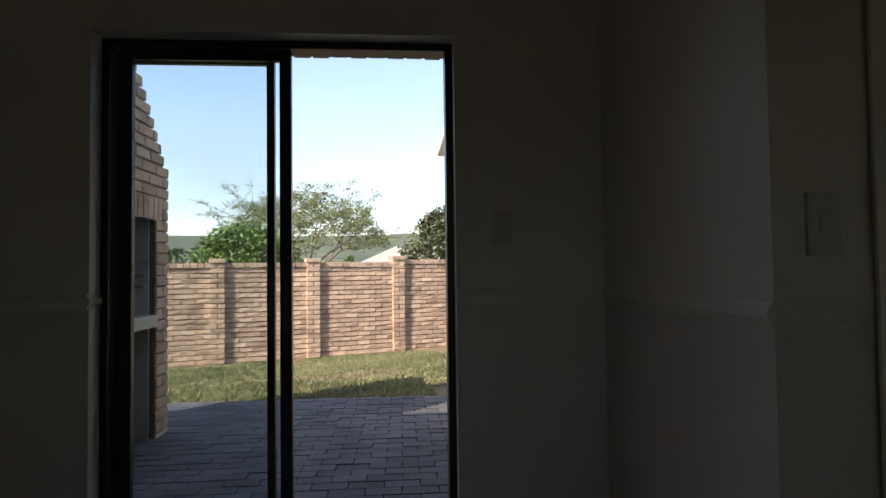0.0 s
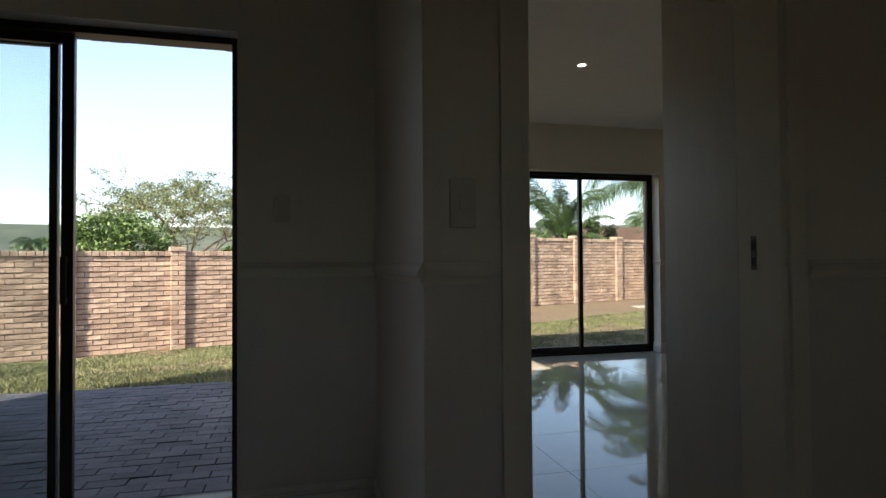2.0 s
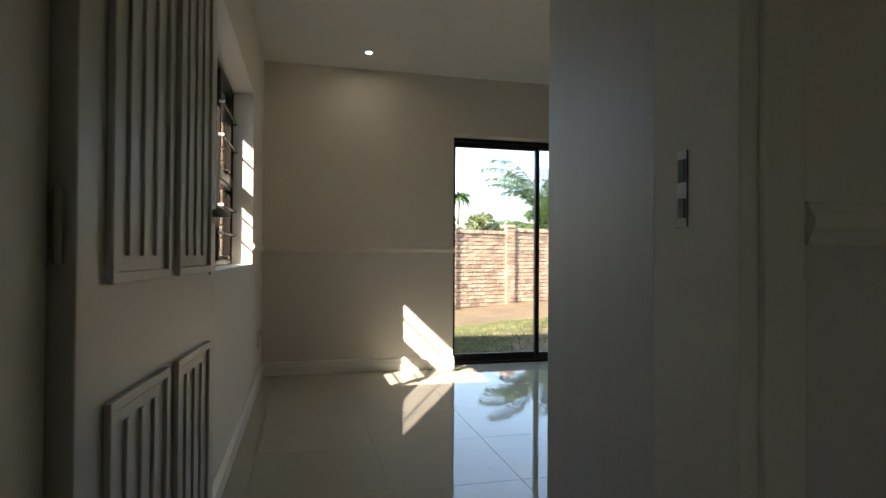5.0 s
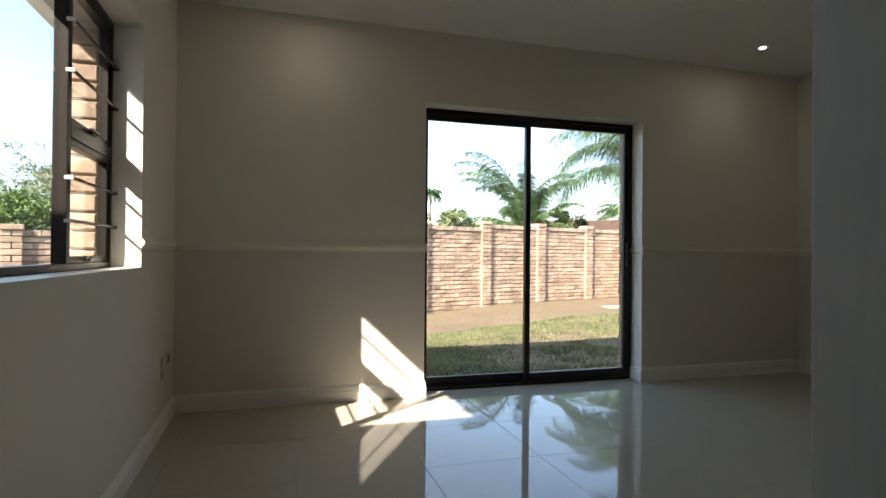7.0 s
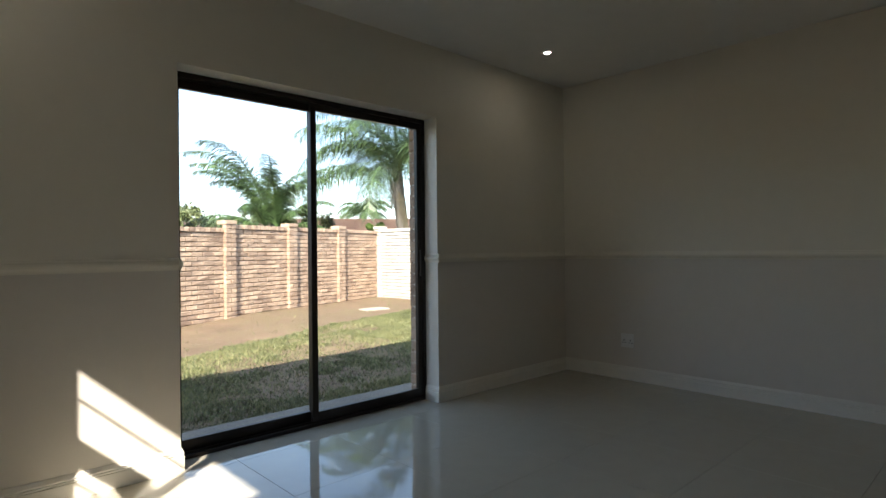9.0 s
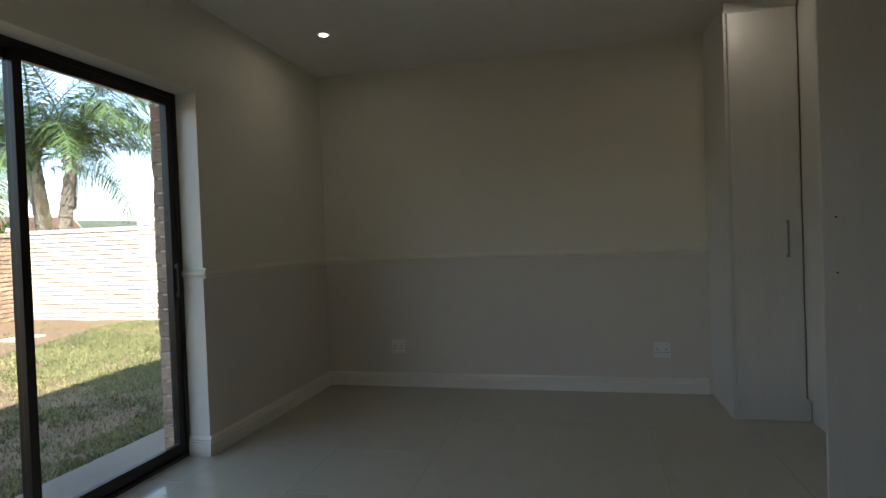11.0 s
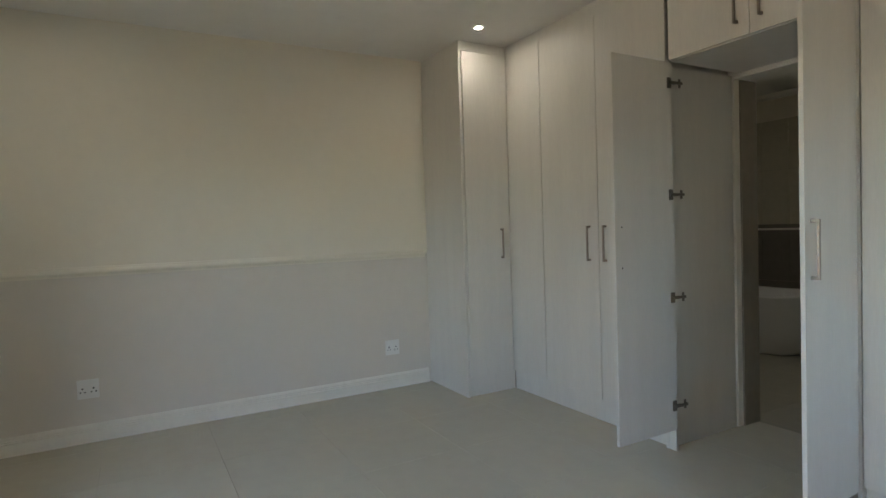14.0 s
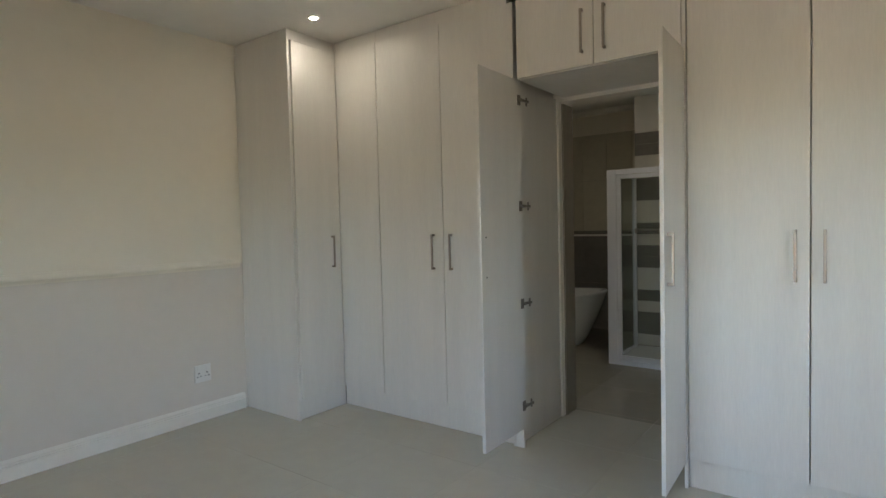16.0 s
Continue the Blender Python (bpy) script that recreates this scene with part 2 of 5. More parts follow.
def structure(name, bm, mat, label, category="", smooth=False):
    return tagged(new(name, mesh_from(bm, name, mat, smooth)), label, category or name.split("_")[0], kind="structure")


# ---- large structure ----
H = 2.63            # ceiling
WX0, WX1 = 1.77, 2.07   # west wall of the bedroom
EX = 7.16           # east wall
NY0, NY1 = 6.30, 6.58   # north wall
SY0, SY1 = 2.05, 2.22   # wall between hall and bedroom
PY0, PY1 = 3.09, 3.39   # hall wall with the patio slider
DADO = 1.065


def wall_blocks(blocks):
    bm = bmesh.new()
    for lo, hi in blocks:
        add_box(bm, lo, hi)
    return bm


def two_tone(name, blocks, label):
    """A wall painted in cream above the dado and taupe below."""
    low = [((lo[0], lo[1], lo[2]), (hi[0], hi[1], min(hi[2], DADO))) for lo, hi in blocks if lo[2] < DADO]
    high = [((lo[0], lo[1], max(lo[2], DADO)), hi) for lo, hi in blocks if hi[2] > DADO]
    bm = bmesh.new()
    for lo, hi in low + high:
        add_box(bm, lo, hi)
    me = mesh_from(bm, name, CREAM)
    me.materials.append(TAUPE)
    for p in me.polygons:
        if max(me.vertices[v].co.z for v in p.vertices) < DADO + 0.001:
            p.material_index = 1
    return tagged(new(name, me), label, "wall", kind="structure")


SLX0, SLX1, SLZ = 3.71, 5.535, 2.112        # bedroom slider opening
WIY0, WIY1, WIZ0, WIZ1 = 3.64, 5.36, 0.945, 2.09  # west window opening
PAX0, PAX1, PAZ = -0.235, 1.17, 2.112         # patio slider opening
DRX0, DRX1, DRZ = 2.03, 3.04, 2.09          # bedroom door opening
BAX0, BAX1, BAZ = 4.20, 5.155, 2.118                     # bathroom door opening
B = -0.3                                    # foot of walls
two_tone("wall_north", [((WX0, NY0, B), (SLX0, NY1, H)), ((SLX1, NY0, B), (EX + 0.25, NY1, H)), ((SLX0, NY0, SLZ), (SLX1, NY1, H)), ((SLX0, NY0, B), (SLX1, NY1, -0.03))],
         "painted bedroom wall, cream above taupe, with a sliding door")
two_tone("wall_west", [((WX0, PY1, B), (WX1, WIY0, H)), ((WX0, WIY1, B), (WX1, NY0, H)), ((WX0, WIY0, B), (WX1, WIY1, WIZ0)), ((WX0, WIY0, WIZ1), (WX1, WIY1, H)), ((WX0, SY0, B), (WX1, PY1, H))],
         "painted bedroom wall, cream above taupe, with a window")
two_tone("wall_east", [((EX, -0.9, B), (EX + 0.25, NY0, H))], "plain bedroom wall, cream above taupe")
two_tone("wall_south", [((WX1, SY0, B), (DRX0 + 0.02, SY1, H)), ((DRX1, SY0, B), (BAX0, SY1, H)), ((BAX1, SY0, B), (EX, SY1, H)), ((DRX0 + 0.02, SY0, DRZ), (DRX1, SY1, H)), ((BAX0, SY0, BAZ), (BAX1, SY1, H))],
         "inner wall with two doorways, cream above taupe")
two_tone("wall_patio", [((-2.4, PY0, B), (PAX0, PY1, H)), ((PAX1, PY0, B), (WX0, PY1, H)), ((PAX0, PY0, PAZ), (PAX1, 3.26, H)), ((PAX0, 3.26, 2.166), (PAX1, PY1, H)), ((PAX0, PY0, B), (PAX1, PY1, -0.03))],
         "dim hall wall with a sliding door to the patio")
two_tone("wall_hall_west", [((-2.65, -2.6, B), (-2.4, PY1, H))], "plain hall wall, cream above taupe")
# Out of view; the opening is added to let daylight brighten the hall.
two_tone("wall_hall_south", [((-2.65, -2.85, B), (0.95, -2.6, H)), ((1.55, -2.85, B), (4.1, -2.6, H)), ((0.95, -2.85, B), (1.55, -2.6, 1.10)), ((0.95, -2.85, 2.05), (1.55, -2.6, H))], "hall wall with an unseen opening added for daylight, cream above taupe")
two_tone("wall_hall_east", [((3.95, -2.6, B), (4.1, SY0, H))], "plain wall between hall and bathroom")
# Unseen wall, added and sized to cast shade over patio and lawn.
structure("wall_patio_west", wall_blocks([((-2.65, PY1 + 0.002, B), (-2.4, 4.95, 3.27))]), BRICK, "unseen tall brick wall added to shade the patio", "wall")
structure("ceiling", wall_blocks([((-2.65, -2.85, H), (4.1, PY1, H + 0.12)), ((WX0, PY1, H), (EX + 0.25, NY1, H + 0.12)), ((4.1, -0.9, H), (EX + 0.25, PY1, H + 0.12))]), WHITE, "smooth white painted ceiling")
structure("floor", wall_blocks([((-2.65, -2.85, -0.3), (4.1, PY1, -0.004)), ((WX0, PY1, -0.3), (EX, NY0 + 0.13, -0.004)), ((4.1, -0.9, -0.3), (EX, PY1, -0.004)),
                                ]), GROUT, "tiled floor with thin grout joints")

DADO_PROFILE = [(0, -0.032), (0.005, -0.032), (0.007, -0.022), (0.011, -0.014), (0.016, -0.008), (0.017, 0.003), (0.013, 0.013), (0.008, 0.018), (0.005, 0.028), (0, 0.030)]
SKIRT_PROFILE = [(0, 0), (0.017, 0), (0.017, 0.072), (0.012, 0.076), (0.017, 0.083), (0.012, 0.089), (0.015, 0.096), (0.008, 0.108), (0.005, 0.114), (0, 0.114)]
COVE_PROFILE = [(0, 0), (0.055, 0), (0.050, -0.008), (0.030, -0.018), (0.018, -0.030), (0.008, -0.050), (0, -0.055)]


def moulding(name, profile, z, side, line, a, b, label):
    """side: n, s, e or w is the way the moulding sticks out."""
    sign = 1 if side in "ne" else -1
    if side in "ns":
        bm = extrude_profile(profile, "x", a, b, lambda o, u, s: (s, line + sign * o, z + u))
    else:
        bm = extrude_profile(profile, "y", a, b, lambda o, u, s: (line + sign * o, s, z + u))
    return structure(name, bm, CREAM if name == "dado_rail" else TRIM, label, name.split("_")[0])


# runs of wall: side, line, from, to
RUNS = [("s", NY0, WX1, SLX0), ("s", NY0, SLX1, EX), ("w", EX, 3.285, NY0), ("e", WX1, SY1, NY0),
        ("s", PY0, -2.4, PAX0), ("s", PY0, PAX1, WX0), ("w", WX0, SY0, PY0), ("s", SY0, WX0, 1.965), ("s", SY0, 3.105, 3.95), ("e", -2.4, -2.6, PY0), ("w", 3.95, -2.6, SY0), ("n", -2.6, -2.4, 3.95)]
for side, line, a, b in RUNS:
    moulding("baseboard", SKIRT_PROFILE, 0.0, side, line, a, b, "moulded cream skirting board along the floor")
    if side == "e" and line == WX1:
        for c, d in ((a, WIY0), (WIY1, b)):
            moulding("dado_rail", DADO_PROFILE, DADO, side, line, c, d, "moulded cream dado rail")
    else:
        moulding("dado_rail", DADO_PROFILE, DADO, side, line, a, b, "moulded cream dado rail")
# mouldings turn into the reveals of the slider and window
for x, side in ((SLX1, "w"), (SLX0, "e"), (PAX0, "e")):
    y0, y1 = (NY0 - 0.0, 6.43) if x > 2 else (PY0, 3.16)
    moulding("dado_rail", DADO_PROFILE, DADO, side, x, y0 - 0.026, y1, "short dado return in the door reveal")
    moulding("baseboard", SKIRT_PROFILE, 0.0, side, x, y0 - 0.015, y1, "short skirting return in the door reveal")


def plaster_reveals():
    """Light-painted linings of the openings, 2 mm proud of the wall's core."""
    e = 0.003
    lin = [((SLX0, NY0 - e, SLZ - e), (SLX1, 6.43, SLZ)), ((SLX1 - e, NY0 - e, 0), (SLX1, 6.43, SLZ - e)), ((SLX0, NY0 - e, 0), (SLX0 + e, 6.43, SLZ - e))]
    structure("trim_slider_reveal", wall_blocks(lin), TRIM, "smooth plaster reveal round the sliding door", "trim")
    lin = [((1.945, WIY0, WIZ0), (WX1 + e, WIY1, WIZ0 + e)), ((1.945, WIY1 - e, WIZ0 + e), (WX1 + e, WIY1, WIZ1 - e)), ((1.945, WIY0, WIZ0 + e), (WX1 + e, WIY0 + e, WIZ1 - e)), ((1.945, WIY0, WIZ1 - e), (WX1 + e, WIY1, WIZ1))]
    structure("trim_window_reveal", wall_blocks(lin), TRIM, "smooth plaster reveal and sill round the window", "trim")
    lin = [((PAX0, PY0 - e, PAZ - e), (PAX1, 3.165, PAZ)), ((PAX1 - e, PY0 - e, 0), (PAX1, 3.165, PAZ - e)), ((PAX0, PY0 - e, 0), (PAX0 + e, 3.165, PAZ - e))]
    structure("trim_patio_reveal", wall_blocks(lin), TRIM, "plaster reveal round the patio slider", "trim")


plaster_reveals()


# ---- sliding doors ----
def pane_part(lo, hi, parent, mat=GLASS):
    ob = part("pane", box(lo, hi), mat, parent)
    ob.visible_shadow = False
    return ob


def sliding_panel(name, x0, x1, y, z0, z1, parent, stile=0.048, handle=None):
    """A framed glass panel; handle: x of a pull on its face."""
    t = 0.015
    p = part(name, box((x0, y - t, z0), (x0 + stile, y + t, z1), 0.003), BRONZE, parent)
    part("stile", box((x1 - stile, y - t, z0), (x1, y + t, z1), 0.003), BRONZE, p)
    part("top_rail", box((x0 + stile, y - t, z1 - 0.045), (x1 - stile, y + t, z1), 0.003), BRONZE, p)
    part("bottom_rail", box((x0 + stile, y - t, z0), (x1 - stile, y + t, z0 + 0.06), 0.003), BRONZE, p)
    pane_part((x0 + stile - 0.004, y - 0.003, z0 + 0.055), (x1 - stile + 0.004, y + 0.003, z1 - 0.04), p)
    if handle:
        bm = box((handle - 0.012, y - t - 0.028, 0.93), (handle + 0.012, y - t - 0.016, 1.13), 0.004)
        add_box(bm, (handle - 0.010, y - t - 0.018, 0.935), (handle + 0.010, y - t, 0.96))
        add_box(bm, (handle - 0.010, y - t - 0.018, 1.10), (handle + 0.010, y - t, 1.125))
        part("pull_handle", bm, BRONZE, p)
    return p


def slider_frame(name, x0, x1, y0, y1, z1, label):
    d = tagged(thing(name, label, "sliding door"), kind="structure")
    part("jamb", box((x0, y0, 0), (x0 + 0.03, y1, z1), 0.003), BRONZE, d)
    part("jamb", box((x1 - 0.03, y0, 0), (x1, y1, z1), 0.003), BRONZE, d)
    part("head", box((x0 + 0.03, y0, z1 - 0.03), (x1 - 0.03, y1, z1), 0.003), BRONZE, d)
    bm = box((x0 + 0.03, y0, 0), (x1 - 0.03, y1, 0.022), 0.002)
    for k in (0.3, 0.7):
        y = y0 + (y1 - y0) * k
        add_box(bm, (x0 + 0.03, y - 0.004, 0.022), (x1 - 0.03, y + 0.004, 0.034))
    part("bottom_track", bm, BRONZE, d)
    return d


bed_slider = slider_frame("door_1", SLX0 + 0.003, SLX1 - 0.003, 6.43, 6.52, 2.109, "closed dark bronze aluminium sliding glass door to the garden")
sliding_panel("fixed_panel", 3.745, 4.618, 6.498, 0.03, 2.078, bed_slider, 0.036)
sliding_panel("sliding_panel", 4.568, 5.503, 6.455, 0.03, 2.078, bed_slider, 0.042, handle=5.482)
patio_slider = slider_frame("door_2", PAX0 + 0.003, PAX1 - 0.003, 3.165, 3.255, 2.108, "dark bronze aluminium sliding door, slid open to the patio")
sliding_panel("fixed_panel", -0.20, 0.430, 3.232, 0.03, 2.075, patio_slider, 0.032)
sliding_panel("sliding_panel", -0.165, 0.507, 3.188, 0.03, 2.075, patio_slider, stile=0.047, handle=0.478)


# ---- west window ----
def west_window():
    w = tagged(thing("window_1", "dark bronze casement window with burglar bars over a pale sill", "window"), kind="structure")
    x0, x1, f = 1.895, 1.945, 0.030
    ym, zt = 4.785, 1.475
    fr = part("window_frame", box((x0, WIY0, WIZ0 + 0.003), (x1, WIY0 + f, WIZ1), 0.003), BRONZE, w)
    for lo, hi in (((x0, WIY1 - f, WIZ0 + 0.003), (x1, WIY1, WIZ1)), ((x0, WIY0 + f, WIZ0 + 0.003), (x1, WIY1 - f, WIZ0 + f)), ((x0, WIY0 + f, WIZ1 - f), (x1, WIY1 - f, WIZ1)), ((x0, ym - 0.018, WIZ0 + f), (x1, ym + 0.018, WIZ1 - f)), ((x0, ym + 0.018, zt - 0.025), (x1, WIY1 - f, zt + 0.025))):
        part("frame_member", box(lo, hi, 0.003), BRONZE, fr)
    pane_part((1.915, WIY0 + f, WIZ0 + f), (1.921, ym - 0.018, WIZ1 - f), w)
    for z0, z1 in ((WIZ0 + f, zt - 0.025), (zt + 0.025, WIZ1 - f)):
        y0, y1, s = ym + 0.018, WIY1 - f, 0.027
        sash = part("sash", box((1.90, y0, z0), (1.938, y0 + s, z1), 0.002), BRONZE, w)
        for lo, hi in (((1.90, y1 - s, z0), (1.938, y1, z1)), ((1.90, y0 + s, z0), (1.938, y1 - s, z0 + s)), ((1.90, y0 + s, z1 - s), (1.938, y1 - s, z1))):
            part("sash_member", box(lo, hi, 0.002), BRONZE, sash)
        pane_part((1.915, y0 + s - 0.003, z0 + s - 0.003), (1.921, y1 - s + 0.003, z1 - s + 0.003), sash)
        yc = (y0 + y1) / 2
        bm = box((1.938, yc - 0.03, z0 + 0.006), (1.952, yc + 0.03, z0 + 0.026), 0.003)
        add_box(bm, (1.950, yc - 0.085, z0 + 0.010), (1.966, yc + 0.03, z0 + 0.022), 0.004)
        part("catch", bm, BRONZE, sash)
        for k in (1, 2):
            z = z0 + (z1 - z0) * k / 3
            bar = rod((1.962, y0 - 0.05, z), (1.962, y1 + 0.03, z), 0.0065)
            part("burglar_bar", bar, BRONZE, w)
            for y in (y0 - 0.045, y1 + 0.025):
                part("bar_lug", box((1.940, y - 0.006, z - 0.007), (1.970, y + 0.006, z + 0.007), 0.002), PLASTIC if y < yc else BRONZE, w)
    return w


west_window()


# ---- doorways ----
def door_frame(name, x0, x1, y0, y1, z1, label, lining=0.055, arch=0.065, mat=TRIM):
    d = tagged(thing(name, label, "door frame"), kind="structure")
    part("jamb", box((x0, y0 - 0.012, 0), (x0 + lining, y1 + 0.012, z1), 0.004), mat, d)
    part("jamb", box((x1 - lining, y0 - 0.012, 0), (x1, y1 + 0.012, z1), 0.004), mat, d)
    part("head", box((x0 + lining, y0 - 0.012, z1 - lining), (x1 - lining, y1 + 0.012, z1), 0.004), mat, d)
    for y, s in ((y0, -1), (y1, 1)):
        a, b = y + s * 0.013, y + s * 0.026
        bm = box((x0 - arch * 0.6, a, 0), (x0 + lining * 0.5, b, z1 + arch * 0.5), 0.004)
        part("architrave", bm, mat, d)
        part("architrave", box((x1 - lining * 0.5, a, 0), (x1 + arch * 0.6, b, z1 + arch * 0.5), 0.004), mat, d)
        part("architrave", box((x0 + lining * 0.5, a, z1 - lining * 0.5), (x1 - lining * 0.5, b, z1 + arch * 0.5), 0.004), mat, d)
    return d


bed_frame = door_frame("door_3", 2.035, 3.04, SY0, SY1, DRZ, "cream painted timber frame of the bedroom doorway", mat=CREAM)
strike = box((2.9825, 2.144, 1.06), (2.9855, 2.168, 1.18), 0.001)
strike_part = part("strike_plate", strike, DARKSTEEL, bed_frame, "worn steel strike plate")
part("keep_hole", box((2.981, 2.149, 1.130), (2.9827, 2.163, 1.165)), BLACK, bed_frame)
part("keep_hole", box((2.981, 2.149, 1.075), (2.9827, 2.163, 1.105)), BLACK, bed_frame)
bath_frame = door_frame("door_4", BAX0, BAX1, SY0, SY1, BAZ, "cream painted frame of the bathroom doorway", lining=0.032, arch=0.03)


part("tiled_reveal", box((5.112, 2.03, 0.001), (5.1228, 2.185, 2.085), 0.001), BTILEBROWN, bath_frame, "dark tiled reveal")


def panel_door():
    """The bedroom door, swung right back to the west wall."""
    d = thing("panel_door", "cream painted panelled timber door, swung open into the bedroom", "door", at=(2.103, 2.235, 0))
    L, T, Z0, Z1 = 0.80, 0.04, 0.012, 2.03
    leaf = part("leaf", box((-T / 2, 0, Z0), (T / 2, L, Z1), 0.003), DOORPAINT, d)
    for z0, z1 in ((0.16, 0.78), (0.98, 1.90)):
        for y0, y1 in ((0.10, 0.36), (0.44, 0.70)):
            for s in (1, -1):
                bm = box((s * T / 2, y0, z0), (s * (T / 2 + 0.004), y1, z1), 0.002)
                for k in range(1, 4):
                    y = y0 + (y1 - y0) * k / 4
                    add_box(bm, (s * T / 2, y - 0.008, z0 + 0.03), (s * (T / 2 + 0.010), y + 0.008, z1 - 0.03), 0.003)
                for a, b in (((y0 - 0.012, z0 - 0.012), (y1 + 0.012, z0 + 0.006)), ((y0 - 0.012, z1 - 0.006), (y1 + 0.012, z1 + 0.012)), ((y0 - 0.012, z0), (y0 + 0.006, z1)), ((y1 - 0.006, z0), (y1 + 0.012, z1))):
                    add_box(bm, (s * T / 2, a[0], a[1]), (s * (T / 2 + 0.012), b[0], b[1]), 0.003)
                part("panel_moulding", bm, DOORPAINT, leaf)
    for s in (1, -1):
        plate = part("handle_plate", box((s * T / 2, L - 0.075, 0.96), (s * (T / 2 + 0.006), L - 0.035, 1.19), 0.002), STEEL, d, "satin steel back plate")
        bm = rod((s * T / 2, L - 0.055, 1.12), (s * (T / 2 + 0.045), L - 0.055, 1.12), 0.010)
        add_rod(bm, (s * (T / 2 + 0.042), L - 0.055, 1.12), (s * (T / 2 + 0.042), L - 0.165, 1.12), 0.009)
        part("lever", bm, STEEL, plate, "satin steel lever", True)
    for z in (0.25, 1.0, 1.80):
        part("hinge", rod((0.0, -0.008, z), (0.0, -0.008, z + 0.10), 0.007), STEEL, d)
    d.rotation_euler = (0, 0, radians(-4.0))


panel_door()


# ---- built-in wardrobes ----
WY0, WY1 = 2.235, 2.85     # back and front of the long run
DT = 0.018                 # door thickness
TOPZ = 2.545               # top of the doors
PL = 0.145                 # plinth height


def bar_handle(name, parent, foot_a, foot_b, out, mat=NICKEL):
    """A square bow handle between two feet, standing off along out."""
    a, b, o = Vector(foot_a), Vector(foot_b), Vector(out)
    side = (b - a).normalized().cross(o.normalized()) * 0.006
    h = (b - a).normalized() * 0.007
    bm = bmesh.new()
    def block(p, q):
        pts = (p, q)
        lo = [min(v[i] for v in pts) for i in range(3)]
        hi = [max(v[i] for v in pts) for i in range(3)]
        add_box(bm, lo, hi, 0.0015)
    n = o.normalized() * 0.009
    block(a - side - h, a + side + h + o)
    block(b - side - h, b + side + h + o)
    block(a - side + o - n, b + side + o)
    return part(name, bm, mat, parent)


def wardrobe_unit(label, x0, x1, doors, handles, z0=0.0):
    """A tall cupboard of the long run; doors: (x0, x1) spans of its fronts; handles: x or None."""
    u = thing("wardrobe", label, "wardrobe", "built-in wardrobes")
    top = H - 0.004
    bz = z0 if z0 else PL
    body = part("carcass", box((x0, WY0, bz), (x0 + 0.016, WY1 - DT - 0.002, top - 0.06)), LAMEDGE, u)
    part("side_panel", box((x1 - 0.016, WY0, bz), (x1, WY1 - DT - 0.002, top - 0.06)), LAMEDGE, u)
    part("back_panel", box((x0 + 0.016, WY0, bz), (x1 - 0.016, WY0 + 0.008, top - 0.06)), LAMEDGE, u)
    part("bottom_panel", box((x0 + 0.016, WY0 + 0.008, bz), (x1 - 0.016, WY1 - DT - 0.003, bz + 0.018), 0.001), LAMINATE, u)
    if not z0:
        part("plinth", box((x0, WY1 - 0.05, 0.001), (x1, WY1 - 0.032, PL), 0.0015), LAMINATE, u)
    part("top_filler", box((x0, WY1 - 0.028, TOPZ + 0.004), (x1, WY1 - 0.012, top), 0.001), LAMINATE, u)
    for (a, b), h in zip(doors, handles):
        d = part("door", box((a + 0.0024, WY1 - DT, bz + 0.004), (b - 0.0024, WY1, TOPZ), 0.0015), LAMINATE, u)
        if h:
            z = 1.03 if not z0 else 2.185
            bar_handle("handle", d, (h, WY1, z), (h, WY1, z + 0.21), (0, 0.030, 0))
    return u


wardrobe_unit("pale wood-grain wardrobe with two closed doors and bar handles", 3.212, 4.188, [(3.212, 3.696), (3.696, 4.186)], [3.645, 3.75])
wardrobe_unit("pale wood-grain wardrobe with two closed doors and bar handles", 5.15, 6.162, [(5.106, 5.625), (5.625, 6.162)], [5.562, 5.70])
wardrobe_unit("high cupboard with two small doors over the bathroom passage", 4.208, 5.086, [(4.208, 4.636), (4.636, 5.086)], [4.575, 4.695], z0=2.110)

filler = thing("corner_panel", "blank pale wood-grain panel in the wardrobe corner", "panel")
part("panel", box((6.168, WY1 - DT, PL + 0.004), (6.564, WY1 - 0.002, TOPZ), 0.0015), LAMINATE, filler)
part("plinth", box((6.164, WY1 - 0.05, 0.001), (6.578, WY1 - 0.032, PL), 0.0015), LAMINATE, filler)
part("top_filler", box((6.164, WY1 - 0.028, TOPZ + 0.004), (6.57, WY1 - 0.012, H - 0.004), 0.001), LAMINATE, filler)

corner = thing("wardrobe", "narrow pale wood-grain wardrobe with one closed door", "wardrobe", "built-in wardrobes")
part("carcass", box((6.566, 3.245, 0.001), (EX - 0.002, 3.263, TOPZ + 0.01), 0.001), LAMINATE, corner, "full-height end panel")
part("back_panel", box((EX - 0.012, 2.86, PL), (EX - 0.003, 3.244, TOPZ)), LAMEDGE, corner)
part("bottom_panel", box((6.572, 2.86, PL), (EX - 0.013, 3.244, PL + 0.018)), LAMINATE, corner)
part("plinth", box((6.58, 2.822, 0.001), (6.597, 3.244, PL), 0.001), LAMINATE, corner)
cdoor = part("door", box((6.548, 2.858, PL + 0.004), (6.566, 3.243, TOPZ), 0.0015), LAMINATE, corner)
bar_handle("handle", cdoor, (6.548, 2.94, 1.03), (6.548, 2.94, 1.24), (-0.030, 0, 0))
part("top_filler", box((6.576, 2.842, TOPZ + 0.012), (EX - 0.002, 3.255, H - 0.004), 0.001), LAMINATE, corner)

endp = thing("end_panel", "smooth pale end panel closing the wardrobe run at the doorway", "panel")
part("panel", box((2.988, WY0, 0.001), (3.006, 2.66, H - 0.004), 0.0015), LAMINATE, endp)
